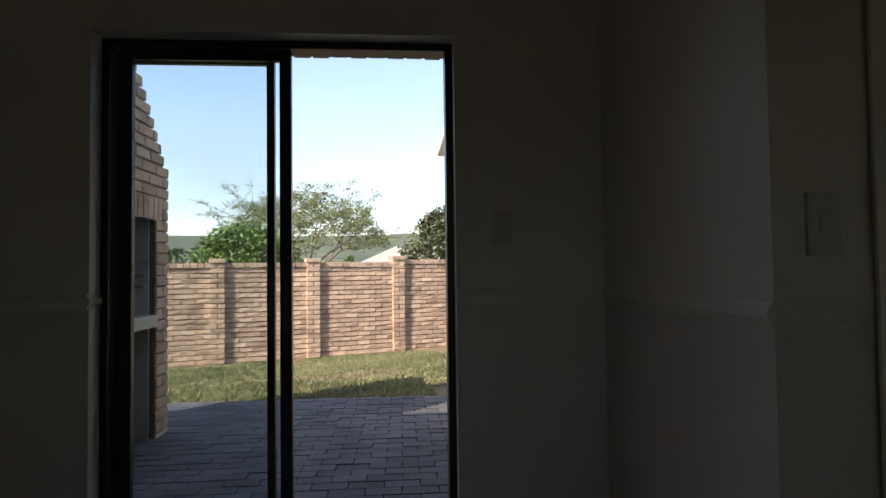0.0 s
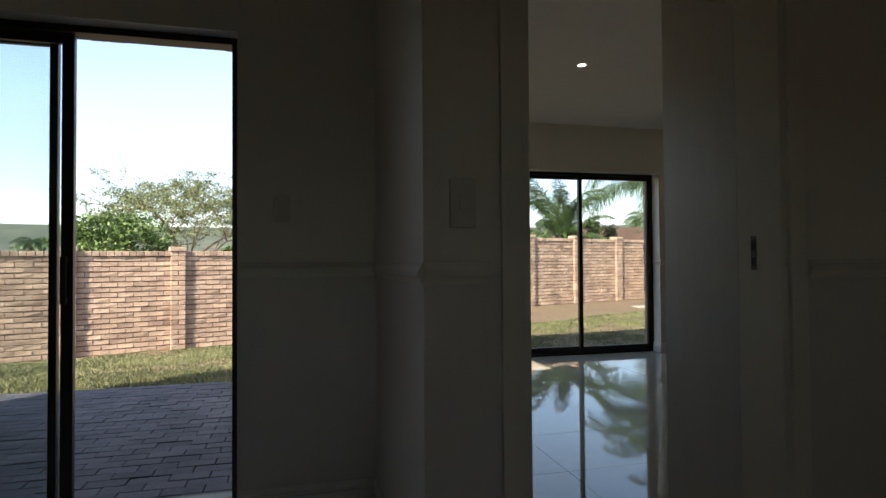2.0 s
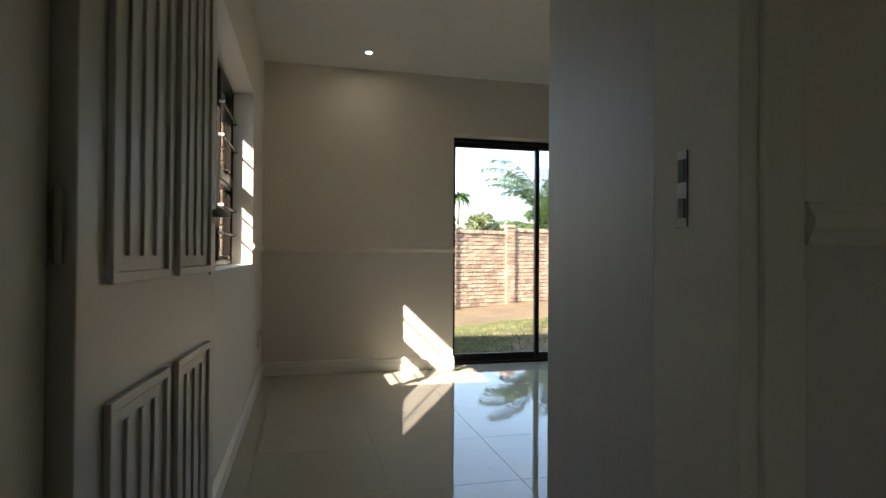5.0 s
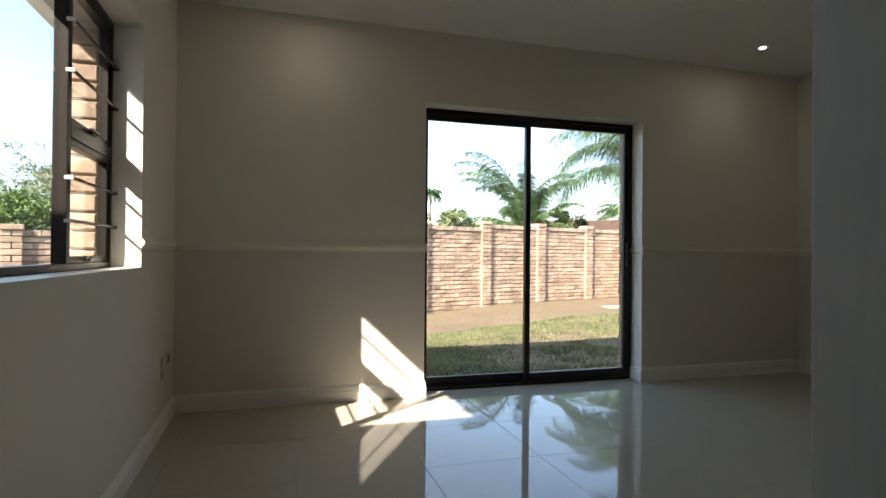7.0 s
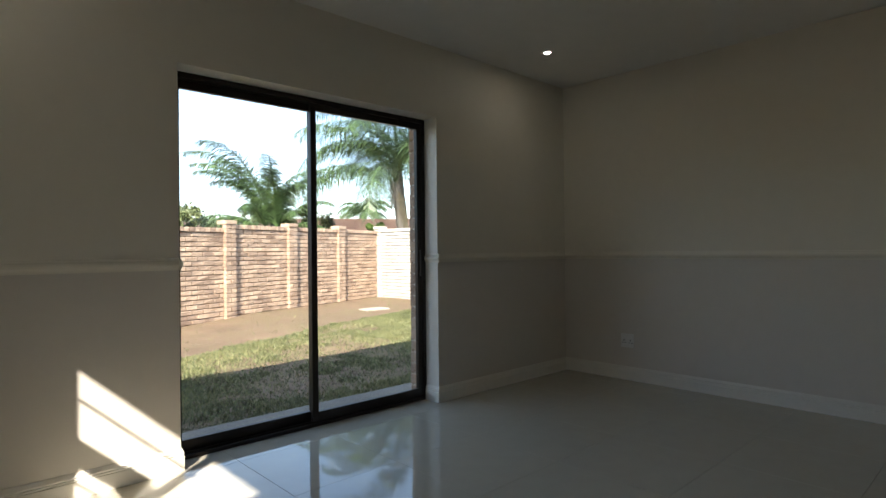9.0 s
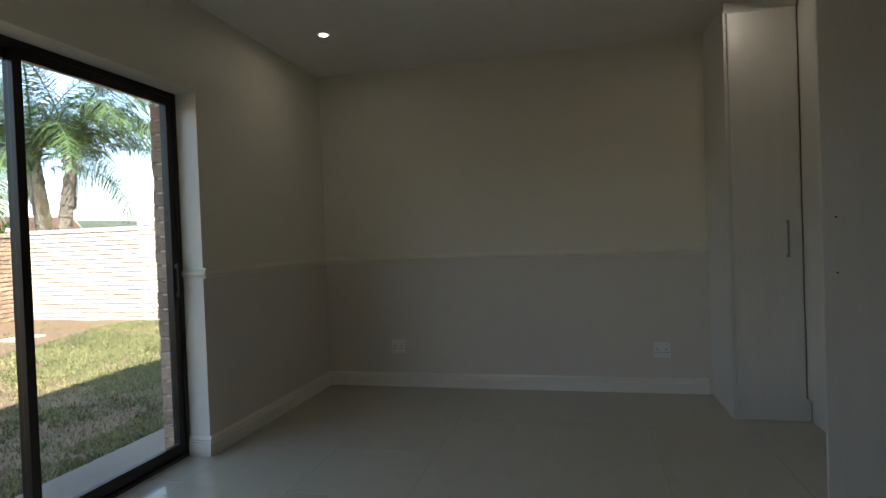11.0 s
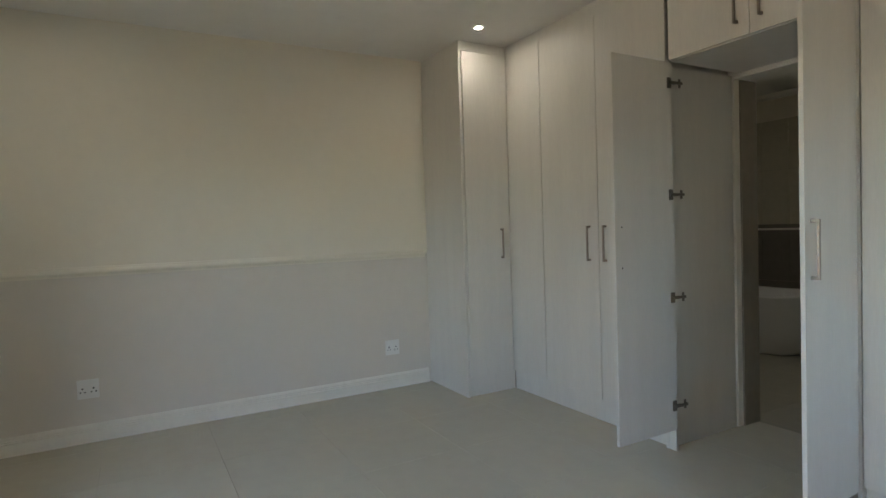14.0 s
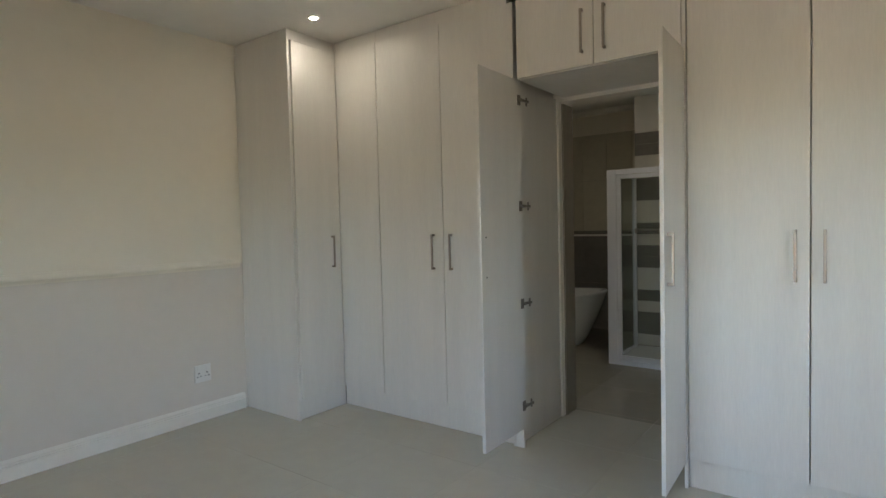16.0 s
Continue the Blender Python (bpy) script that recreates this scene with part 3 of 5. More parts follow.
part("front_strip", box((3.0065, 2.642, 0.001), (3.21, 2.66, H - 0.004), 0.0015), LAMINATE, endp)

# the passage to the bathroom: side panels, soffit and a pair of open doors
for x, nm in ((5.132, "l"), (4.190, "r")):
    side = thing("passage_panel", "tall pale wood-grain side panel of the bathroom passage", "panel", "passage panels")
    part("panel", box((x, WY0 + 0.005, 0.001), (x + 0.016, WY1 - 0.004, TOPZ if x < 5 else 2.106), 0.001), LAMINATE, side)


part("front_stile", box((5.084, WY1 - 0.024, 0.001), (5.130, WY1 - 0.006, 2.106), 0.001), LAMINATE, bpy.data.objects["passage_panel"])


def open_door(hinge_x, swing, has_handle, width=0.440):
    """A passage door standing open at a right angle; swing: +1 when its inner face looks west."""
    d = thing("passage_door", "pale wood-grain cupboard door standing wide open" + (" with a bar handle" if has_handle else " on four metal hinges"), "door", "passage doors", (hinge_x, WY1 + 0.012, 0))
    z0, z1 = 0.132, 2.095
    leaf = part("leaf", box((-0.009, 0, z0), (0.009, width, z1), 0.0015), LAMINATE, d)
    inner = -0.009 * swing
    for z in (1.985, 1.398, 0.850, 0.267):
        bm = box((inner, 0.010, z - 0.028), (inner - swing * 0.006, 0.040, z + 0.028), 0.002)
        add_box(bm, (inner - swing * 0.004, -0.012, z - 0.008), (inner - swing * 0.020, 0.032, z + 0.008), 0.003)
        add_box(bm, (inner - swing * 0.010, -0.060, z - 0.007), (inner - swing * 0.022, -0.010, z + 0.007), 0.002)
        add_box(bm, (inner - swing * 0.008, -0.056, z - 0.024), (inner - swing * 0.013, -0.040, z + 0.024), 0.002)
        part("hinge", bm, DARKSTEEL, d, "dark nickel concealed hinge")
    if has_handle:
        bar_handle("handle", leaf, (-0.009, width - 0.045, 1.03), (-0.009, width - 0.045, 1.24), (-0.030, 0, 0))
    else:
        for z in (1.03, 1.235):
            part("screw", rod((inner - swing * 0.003, width - 0.045, z), (inner, width - 0.045, z), 0.004, 8), BLACK, leaf)
    return d


open_door(5.066, 1, False).rotation_euler = (0, 0, radians(0.5))
open_door(4.203, -1, True, 0.40).rotation_euler = (0, 0, radians(2.0))


# ---- sockets and switches ----
def wall_plate(name, label, category, place, facing, w=0.118, h=0.118, kind="socket", group=""):
    """A plastic plate; facing in degrees about z, 0 looks along -y."""
    d = thing(name, label, category, group, place)
    part("plate", box((-w / 2, -0.010, -h / 2), (w / 2, 0.0, h / 2), 0.003), PLASTIC if kind == "socket" else PLATE, d)
    if kind == "socket":
        for cx in (-w / 4, w / 4):
            for dx, dz, r in ((0, 0.004, 0.0055), (-0.012, -0.018, 0.0045), (0.012, -0.018, 0.0045)):
                part("pin_hole", rod((cx + dx, -0.0108, dz), (cx + dx, -0.0095, dz), r, 8), BLACK, d)
            part("rocker", box((cx - 0.009, -0.0135, 0.026), (cx + 0.009, -0.009, 0.044), 0.0015), PLASTIC, d)
    elif kind == "switch":
        part("rocker", box((-0.012, -0.015, -0.020), (0.012, -0.009, 0.020), 0.002), PLATE, d)
    elif kind == "hole":
        part("recess", box((-w / 3, -0.0115, -h / 3), (w / 3, -0.0095, h / 3), 0.001), BLACK, d)
    d.rotation_euler = (0, 0, radians(facing))
    return d


wall_plate("wall_socket", "white double socket low on the taupe wall", "socket", (EX, 5.67, 0.335), -90, group="wall sockets")
wall_plate("wall_socket", "white double socket low on the taupe wall", "socket", (EX, 3.605, 0.325), -90, group="wall sockets")
wall_plate("cable_outlet", "small open black outlet box beside a blank plate", "outlet", (WX1, 6.09, 0.385), 90, 0.055, 0.075, "hole")
wall_plate("blank_plate", "blank painted cover plate low on the wall", "cover plate", (WX1, 5.94, 0.36), 90, 0.10, 0.12, "blank")
wall_plate("light_switch", "white light switch beside the bedroom doorway", "switch", (1.885, SY0, 1.265), 0, 0.078, 0.140, "switch", "light switches")
wall_plate("light_switch", "white light switch beside the patio slider", "switch", (1.352, PY0, 1.335), 0, 0.07, 0.12, "switch", "light switches")


# ---- downlights ----
def downlight(x, y, z=H, watts=DOWNLIGHT):
    d = thing("downlight", "small round recessed ceiling downlight, lit", "downlight", "ceiling downlights", (x, y, z))
    bm = bmesh.new()
    pts = [(0.0215, -0.002), (0.026, -0.006), (0.038, -0.006), (0.041, 0.0), (0.0215, 0.0)]
    rings = [[bm.verts.new((r * math.cos(a * math.tau / 24), r * math.sin(a * math.tau / 24), h)) for a in range(24)] for r, h in pts]
    for i in range(len(pts)):
        p, q = rings[i], rings[(i + 1) % len(pts)]
        for a in range(24):
            bm.faces.new((p[a], p[(a + 1) % 24], q[(a + 1) % 24], q[a]))
    bmesh.ops.recalc_face_normals(bm, faces=bm.faces)
    part("bezel", bm, PLASTIC, d, smooth=True)
    part("lens", rod((0, 0, -0.004), (0, 0, 0.0), 0.021, 24), LAMP, d)
    s = new("downlight_beam", bpy.data.lights.new("downlight_beam", 'SPOT'))
    s.data.energy, s.data.spot_size, s.data.spot_blend, s.data.shadow_soft_size, s.data.color = watts, radians(120), 1.0, 0.03, (1.0, 0.95, 0.88)
    s.location = (x, y, z - 0.02)
    return d


for x, y in ((3.575, 4.485), (2.894, 5.876), (6.254, 5.818), (6.304, 3.25)):
    downlight(x, y)


# ---- bathroom ----
structure("wall_bathroom_west", wall_blocks([((4.1, -0.9, B), (4.16, SY0, H))]), BTILE, "tiled bathroom wall", "wall")
structure("wall_bathroom_back", wall_blocks([((4.1, -1.02, B), (EX + 0.25, -0.9, H))]), CREAM, "bathroom back wall behind the tiles", "wall")
bwall = structure("tiling", wall_blocks([((4.16, -0.9, 0.0), (EX, -0.892, 2.34))]), GROUT, "glossy wall tiles, beige above dark grey", "tiles")
tile_mesh = {}


def band_tile(x0, x1, z0, z1, mat):
    key = (round(x1 - x0, 3), round(z1 - z0, 3), mat.name)
    if key not in tile_mesh:
        tile_mesh[key] = mesh_from(box((0, 0, 0), (x1 - x0 - 0.003, 0.008, z1 - z0 - 0.003), 0.001), "wall_tile", mat)
    ob = new("wall_tile", tile_mesh[key])
    ob.location, ob.parent = (x0 + 0.0015, -0.8925, z0 + 0.0015), bwall


for i in range(6):
    x = 5.357 + i * 0.3
    for z0, z1, mat in ((0.0, 0.56, BTILEDARK), (0.56, 1.19, BTILEDARK), (1.19, 1.79, BTILE), (1.79, 2.34, BTILE)):
        band_tile(x, x + 0.3, z0, z1, mat)
moulding("trim_bath_strip", [(0, 0), (0.012, 0), (0.012, 0.022), (0, 0.022)], 1.125, "n", -0.885, 5.36, EX, "thin metal strip on the bathroom tiles")


def bathtub():
    """A freestanding oval bath, flaring towards its rim."""
    d = thing("bathtub", "white freestanding oval bathtub on the tiled floor", "bathtub", at=(6.38, 0.08, 0.0))
    bm = bmesh.new()
    prof = [(0.62, 0.001), (0.66, 0.02), (0.74, 0.12), (0.85, 0.30), (0.94, 0.46), (1.0, 0.575), (1.02, 0.60), (1.0, 0.61), (0.94, 0.60), (0.88, 0.46), (0.78, 0.25), (0.66, 0.14), (0.40, 0.12)]
    rings = []
    for k, h in prof:
        ring = []
        for a in range(40):
            t = a * math.tau / 40
            c, s = math.cos(t), math.sin(t)
            ex = abs(c) ** 0.75 * (1 if c > 0 else -1)
            ey = abs(s) ** 0.85 * (1 if s > 0 else -1)
            ring.append(bm.verts.new((0.74 * k * ex, 0.39 * k * ey, h * 0.91 + 0.04 * (ex * ex) * (h / 0.6) ** 2)))
        rings.append(ring)
    for p, q in zip(rings, rings[1:]):
        for a in range(40):
            bm.faces.new((p[a], p[(a + 1) % 40], q[(a + 1) % 40], q[a]))
    bm.faces.new(rings[0]), bm.faces.new(rings[-1])
    bmesh.ops.recalc_face_normals(bm, faces=bm.faces)
    part("tub", bm, CERAMIC, d, smooth=True)


bathtub()
moulding("trim_bath_cornice", COVE_PROFILE, H, "n", -0.9, 4.16, EX, "white cove cornice under the bathroom ceiling")
structure("wall_shower", wall_blocks([((4.162, -0.14, 0.0), (5.349, -0.030, H))]), WHITE, "partition wall behind the shower, white above the tiles", "wall")
shower_tiling = structure("tiling", wall_blocks([((4.162, -0.030, 0.0), (5.349, -0.026, 2.172))]), GROUT, "shower wall tiles in ivory and grey-brown stripes", "tiles")


def shower_stripes():
    """Narrow tiles in stripes, one or two courses of each colour."""
    z, unit = 0.05, 0.1115
    for dark, courses in ((0, 1), (1, 2), (0, 1), (1, 1), (0, 2), (1, 2), (0, 1), (1, 1), (0, 2), (1, 2), (0, 2), (1, 2)):
        rows = [unit] * courses if dark else [unit * courses]
        for h in rows:
            for a, b in ((4.165, 4.749), (4.749, 5.349)):
                ob = new("wall_tile", mesh_from(box((0, 0, 0), (b - a - 0.003, 0.007, h - 0.003), 0.001), "wall_tile", BTILEDARK if dark else BTILEPALE))
                ob.location, ob.parent = (a + 0.0015, -0.0262, z + 0.0015), shower_tiling
            z += h


shower_stripes()


def shower_mixer():
    d = thing("shower_mixer", "chrome bar shower mixer on the striped tiles", "mixer tap")
    part("bar", rod((5.10, 0.035, 1.20), (5.30, 0.035, 1.20), 0.018, 14), STEEL, d, smooth=True)
    for x in (5.075, 5.305):
        part("knob", rod((x, 0.035, 1.20), (x + 0.025, 0.035, 1.20), 0.025, 16), STEEL, d, smooth=True)
    for x in (5.13, 5.27):
        part("inlet", rod((x, -0.018, 1.20), (x, 0.030, 1.20), 0.014, 12), STEEL, d, smooth=True)


shower_mixer()


def shower():
    d = thing("shower_enclosure", "white framed glass shower enclosure with a closed door", "shower")
    x0, x1, y, z = 4.36, 5.372, 0.70, 1.76
    f = 0.045
    for a, b in (((x1 - 0.085, y - 0.03, 0.001), (x1, y, z)), ((x0, y - 0.03, 0.001), (x0 + f, y, z)), ((x0 + f, y - 0.03, 0.001), (x1 - 0.085, y, 0.05)), ((x0 + f, y - 0.03, z - f), (x1 - 0.085, y, z)),
                 ((x1 - 0.04, -0.017, 0.001), (x1 - 0.005, y - 0.031, 0.05)), ((x1 - 0.04, -0.017, z - f), (x1 - 0.005, y - 0.031, z)), ((x1 - 0.04, -0.017, 0.051), (x1 - 0.005, 0.018, z - f - 0.001))):
        part("frame", box(a, b, 0.003), ALUWHITE, d)
    door = part("door", box((x1 - 0.125, y - 0.022, 0.056), (x1 - 0.09, y + 0.006, z - 0.05), 0.002), ALUWHITE, d)
    part("door_rail", box((x0 + 0.05, y - 0.022, 0.056), (x1 - 0.126, y + 0.006, 0.090), 0.002), ALUWHITE, door)
    part("door_rail", box((x0 + 0.05, y - 0.022, z - 0.084), (x1 - 0.126, y + 0.006, z - 0.05), 0.002), ALUWHITE, door)
    pane_part((x0 + 0.05, y - 0.011, 0.088), (x1 - 0.124, y - 0.006, z - 0.082), door, SHOWERGLASS)
    pane_part((x1 - 0.026, 0.018, 0.05), (x1 - 0.020, y - 0.032, z - f), d, SHOWERGLASS)
    part("tray", box((x0 + 0.01, -0.016, 0.001), (x1 - 0.05, y - 0.035, 0.045), 0.01), CERAMIC, d)


shower()
for x, y in ((4.9, 1.4), (6.2, 1.3)):
    downlight(x, y, watts=DOWNLIGHT * 2.5)


# ---- roof over house, eaves ----
ro = structure("roof", wall_blocks([((-2.9, -3.1, H + 0.125), (4.1, 3.39, H + 0.19)), ((1.78, 3.39, H + 0.125), (EX + 0.3, 6.57, H + 0.19)), ((4.1, -1.3, H + 0.125), (EX + 0.3, 3.39, H + 0.19))]), ROOFTIN, "brown sheet roof over the house", "roof")


def sloping_sheet(pts):
    bm = bmesh.new()
    bm.faces.new([bm.verts.new(p) for p in pts])
    bmesh.ops.solidify(bm, geom=bm.faces[:], thickness=0.012)
    return bm


def patio_lintel():
    """A row of bricks on edge over the patio slider."""
    r = random.Random(3)
    d = thing("brick_lintel", "row of bricks on edge over the patio slider", "lintel")
    part("mortar_core", box((PAX0 + 0.004, PY1 + 0.002, 2.175), (PAX1 - 0.004, PY1 + 0.09, 2.40)), MORTAR, d)
    x = PAX0 + 0.004
    while x < PAX1 - 0.07:
        part("brick", box((x, PY1 + 0.003, 2.163 + r.uniform(-0.003, 0.003)), (x + 0.076, PY1 + 0.108, 2.385), 0.006), BRICK, d)
        x += 0.0865


patio_lintel()
g = thing("eaves", "white fascia boards and gutter under the brown eaves", "eaves")
part("fascia", box((1.43, 3.624, 2.385), (1.452, 7.0, 2.475), 0.003), FASCIA, g)
part("fascia", box((1.453, 6.98, 2.385), (EX + 0.6, 7.0, 2.465), 0.003), FASCIA, g)
part("fascia", box((-2.9, 3.60, 2.41), (1.452, 3.622, 2.475), 0.003), FASCIA, g)
part("gutter", box((1.345, 3.63, 2.395), (1.429, 7.0, 2.47), 0.02), FASCIA, g)
part("eave_sheet", sloping_sheet(((1.40, 3.40, 2.49), (1.40, 7.03, 2.49), (1.79, 6.58, 2.82), (1.79, 3.40, 2.82))), ROOFTIN, g)
part("eave_sheet", sloping_sheet(((1.40, 7.03, 2.485), (EX + 0.65, 7.03, 2.485), (EX + 0.65, 6.57, 2.82), (1.79, 6.57, 2.82))), ROOFTIN, g)
part("eave_sheet", sloping_sheet(((-2.9, 3.64, 2.49), (1.42, 3.64, 2.49), (1.42, 3.38, 2.82), (-2.9, 3.38, 2.82))), ROOFTIN, g)


# ---- outside: ground, paving, boundary wall ----
def fence_y(x):
    return 11.43 + 0.318 * x


def fence_z(x):
    return -0.42 + 0.36 * min(1, max(0, (x - 1) / 6.5))


def ground_z(x, y):
    t = min(1.0, max(0.0, (y - 6.7) / (fence_y(min(11.3, max(-8, x))) - 6.7)))
    t = t * t * (3 - 2 * t)
    near = -0.15 + (fence_z(x) + 0.15) * t
    far = min(1.0, max(0.0, (math.hypot(x, y) - 60) / 400))
    hill = 0.0
    if far > 0:
        hill = far * (24 + 11 * noise.noise((x / 260, y / 260, 0.3)) + 2.2 * noise.noise((x / 22, y / 22, 1.7)))
    return near + hill + (0.02 * noise.noise((x * 1.3, y * 1.3, 0)) if 6.8 < y < 16 else 0)


def ground():
    xs = [-1500, -1000, -700, -450, -300, -200, -130, -80, -50, -30, -18, -12] + [-8 + 0.25 * i for i in range(85)] + [15, 18, 24, 35, 50, 80, 130, 200, 300, 450, 700, 1000, 1500]
    ys = [-1500, -800, -400, -150, -60, -20, -5, 3] + [6.4 + 0.25 * i for i in range(40)] + [18, 22, 28, 36, 50, 75, 110, 160, 230, 320, 430, 560, 720, 1000, 1500]
    verts = [(x, y, ground_z(x, y)) for y in ys for x in xs]
    n = len(xs)
    faces = [(j * n + i, j * n + i + 1, (j + 1) * n + i + 1, (j + 1) * n + i) for j in range(len(ys) - 1) for i in range(n - 1)]
    me = bpy.data.meshes.new("ground")
    me.from_pydata(verts, [], faces)
    me.materials.append(GROUND)
    for p in me.polygons:
        p.use_smooth = True
    tagged(new("ground", me), "sloping garden soil with thin grass, hills far off", "ground", kind="structure")


ground()


def grass():
    """Short blades over the lawn, thinner near the boundary wall east of the patio."""
    r = random.Random(4)
    verts, faces = [], []
    count = 0
    while count < 270000:
        x, y = r.uniform(-4.5, 11.5), r.uniform(6.5, 14.2)
        fy = fence_y(x)
        if y > fy - 0.15 or (y < 7.06 and x > 1.3) or (y < 6.62 and x < 1.6):
            continue
        edge = fy - y
        bare = 2.6 if x > 3 else (0.0 if x < 1 else 1.3 * (x - 1))
        patch = noise.noise((x * 0.8, y * 0.8, 5.0)) + 0.5 * noise.noise((x * 3, y * 3, 2.0))
        if edge < bare + 0.5 * patch and r.random() < 0.985:
            continue
        if patch < -0.22 and r.random() < 0.6:
            continue
        z = ground_z(x, y)
        h, w, a = r.uniform(0.012, 0.050) * (1.0 + 0.7 * patch), r.uniform(0.003, 0.007), r.uniform(0, math.tau)
        lean = r.uniform(0.2, 1.3) * h
        b = r.uniform(0, math.tau)
        dx, dy = math.cos(a) * w, math.sin(a) * w
        i = len(verts)
        verts += [(x - dx, y - dy, z - 0.004), (x + dx, y + dy, z - 0.004), (x + math.cos(b) * lean, y + math.sin(b) * lean, z + h)]
        faces.append((i, i + 1, i + 2))
        count += 1
    me = bpy.data.meshes.new("grass")
    me.from_pydata(verts, [], faces)
    me.materials.append(GRASS)
    tagged(new("grass", me), "short dry green and yellow lawn grass", "grass", kind="stuff")


grass()
structure("pavement_bed", wall_blocks([((-2.4, PY1 + 0.002, -0.30), (1.768, 6.45, -0.112))]), SAND, "sand bed under the patio pavers", "pavement")
structure("apron", wall_blocks([((1.772, NY1 + 0.002, -0.28), (EX + 0.3, 7.04, -0.035))]), APRON, "pale concrete apron along the outer wall", "pavement")
structure("sill_step", wall_blocks([((SLX0, 6.522, -0.034), (SLX1, 6.60, -0.012)), ((PAX0, 3.257, -0.10), (PAX1, 3.43, -0.012))]), APRON, "concrete threshold outside the sliding doors", "step")

# boundary wall of rock-face brick with pillars
PITCH_X = 1.53
CO = 0.0855
FDIR = Vector((1, 0.318, 0)).normalized()
FNRM = Vector((0.318, -1, 0)).normalized()   # towards the house


def quad_block(store, o, u, n, l, d, h, jitter=0.0, r=None):
    """One brick into lists: origin o, along u by l, out n by d, up h, with a slightly pillowed face."""
    verts, faces = store
    i = len(verts)
    j = (lambda: r.uniform(-jitter, jitter)) if r else (lambda: 0.0)
    up = Vector((0, 0, 1))
    e = 0.006
    back = [o, o + u * l, o + u * l + up * h, o + up * h]
    front = [o + n * (d + j()) + u * e + up * e, o + n * (d + j()) + u * (l - e) + up * e, o + n * (d + j()) + u * (l - e) + up * (h - e), o + n * (d + j()) + u * e + up * (h - e)]
    mid = [p + n * (d - 0.006) for p in back]
    verts += [tuple(p) for p in back + mid + front]
    for a in range(4):
        b = (a + 1) % 4
        faces.append((i + a, i + b, i + 4 + b, i + 4 + a))
        faces.append((i + 4 + a, i + 4 + b, i + 8 + b, i + 8 + a))
    faces.append((i + 8, i + 9, i + 10, i + 11))


def stuff_mesh(name, store, mat, parent, label=""):
    me = bpy.data.meshes.new(name)
    me.from_pydata(store[0], [], store[1])
    me.materials.append(mat)
    me.update()
    ob = new(name, me)
    ob.parent = parent
    return tagged(ob, label, kind="stuff")


def boundary_run(label, origin, direction, normal, length, base_at, single_from=None, single_to=None, step=None, courses=19, mat=None):
    """A run of wall: mortar core, bricks, pillars and a header coping, stepping with the ground."""
    mat = mat or BRICK
    r = random.Random(7)
    wall = thing("boundary_wall", label, "wall", "boundary walls")
    store, caps = ([], []), ([], [])
    u, n = direction, normal
    panel = step or PITCH_X * math.hypot(1, 0.318)
    count = int(round(length / panel))
    shared = []
    for k in range(4):
        st = ([], [])
        quad_block(st, Vector((0, 0, 0)), u, n, 0.226, 0.030, 0.072, 0.008, r)
        me = bpy.data.meshes.new("brick")
        me.from_pydata(st[0], [], st[1])
        me.materials.append(mat)
        shared.append(me)
    for k in range(count):
        a, b = k * panel, (k + 1) * panel
        p0 = origin + u * a
        base = base_at(a + panel / 2)
        top = base + courses * CO
        core = bmesh.new()
        pts = [p0 - n * 0.11, p0 + u * panel - n * 0.11, p0 + u * panel, p0]
        lo = [core.verts.new((p.x, p.y, base - 0.5)) for p in pts]
        hi = [core.verts.new((p.x, p.y, top)) for p in pts]
        for i in range(4):
            core.faces.new((lo[i], lo[(i + 1) % 4], hi[(i + 1) % 4], hi[i]))
        core.faces.new(hi)
        bmesh.ops.recalc_face_normals(core, faces=core.faces)
        part("mortar_core", core, MORTAR, wall)
        for c in range(-3, courses):
            z = base + c * CO
            s = 0.115 * (c % 2) - 0.115
            while s < panel - 0.01:
                s0, s1 = max(s, 0.003), min(s + 0.226, panel - 0.003)
                if s1 - s0 > 0.05:
                    o = p0 + u * s0 + Vector((0, 0, z + 0.006))
                    if single_from is not None and single_from <= k < single_to and c >= 0 and s1 - s0 > 0.2255:
                        ob = new("brick", r.choice(shared))
                        ob.location, ob.parent = o + n * r.uniform(-0.003, 0.003), wall
                    else:
                        quad_block(store, o, u, n, s1 - s0, 0.030 + r.uniform(-0.004, 0.004), 0.072, 0.008, r)
                s += 0.232
        s = 0.0
        while s < panel - 0.05:
            quad_block(caps, p0 + u * (s + 0.004) - n * 0.13 + Vector((0, 0, top + 0.006)), u, n, 0.100, 0.185 + r.uniform(-0.004, 0.004), 0.080, 0.004, r)
            s += 0.108
        # pillar at the start of the panel
        pil = ([], [])
        w = 0.23
        hp = max(base, base_at(a - panel / 2)) if k else base
        nc = courses + 1
        for c in range(-3, nc):
            z = hp + c * CO + 0.006
            quad_block(pil, p0 - u * w / 2 + Vector((0, 0, z)), u, n, w * 0.48 if c % 2 else w, 0.095 + r.uniform(-0.004, 0.004), 0.076, 0.005, r)
            if c % 2:
                quad_block(pil, p0 + u * 0.01 + Vector((0, 0, z)), u, n, w * 0.47, 0.095 + r.uniform(-0.004, 0.004), 0.076, 0.005, r)
        stuff_mesh("pillar", pil, mat, wall)
        pc = bmesh.new()
        m = Matrix(((u.x, n.x, 0, p0.x), (u.y, n.y, 0, p0.y), (0, 0, 1, 0), (0, 0, 0, 1)))
        add_box(pc, (-0.13, -0.14, hp + nc * CO + 0.004), (0.13, 0.115, hp + nc * CO + 0.075), 0.008)
        pc.transform(m)
        part("pillar_cap", pc, mat, wall)
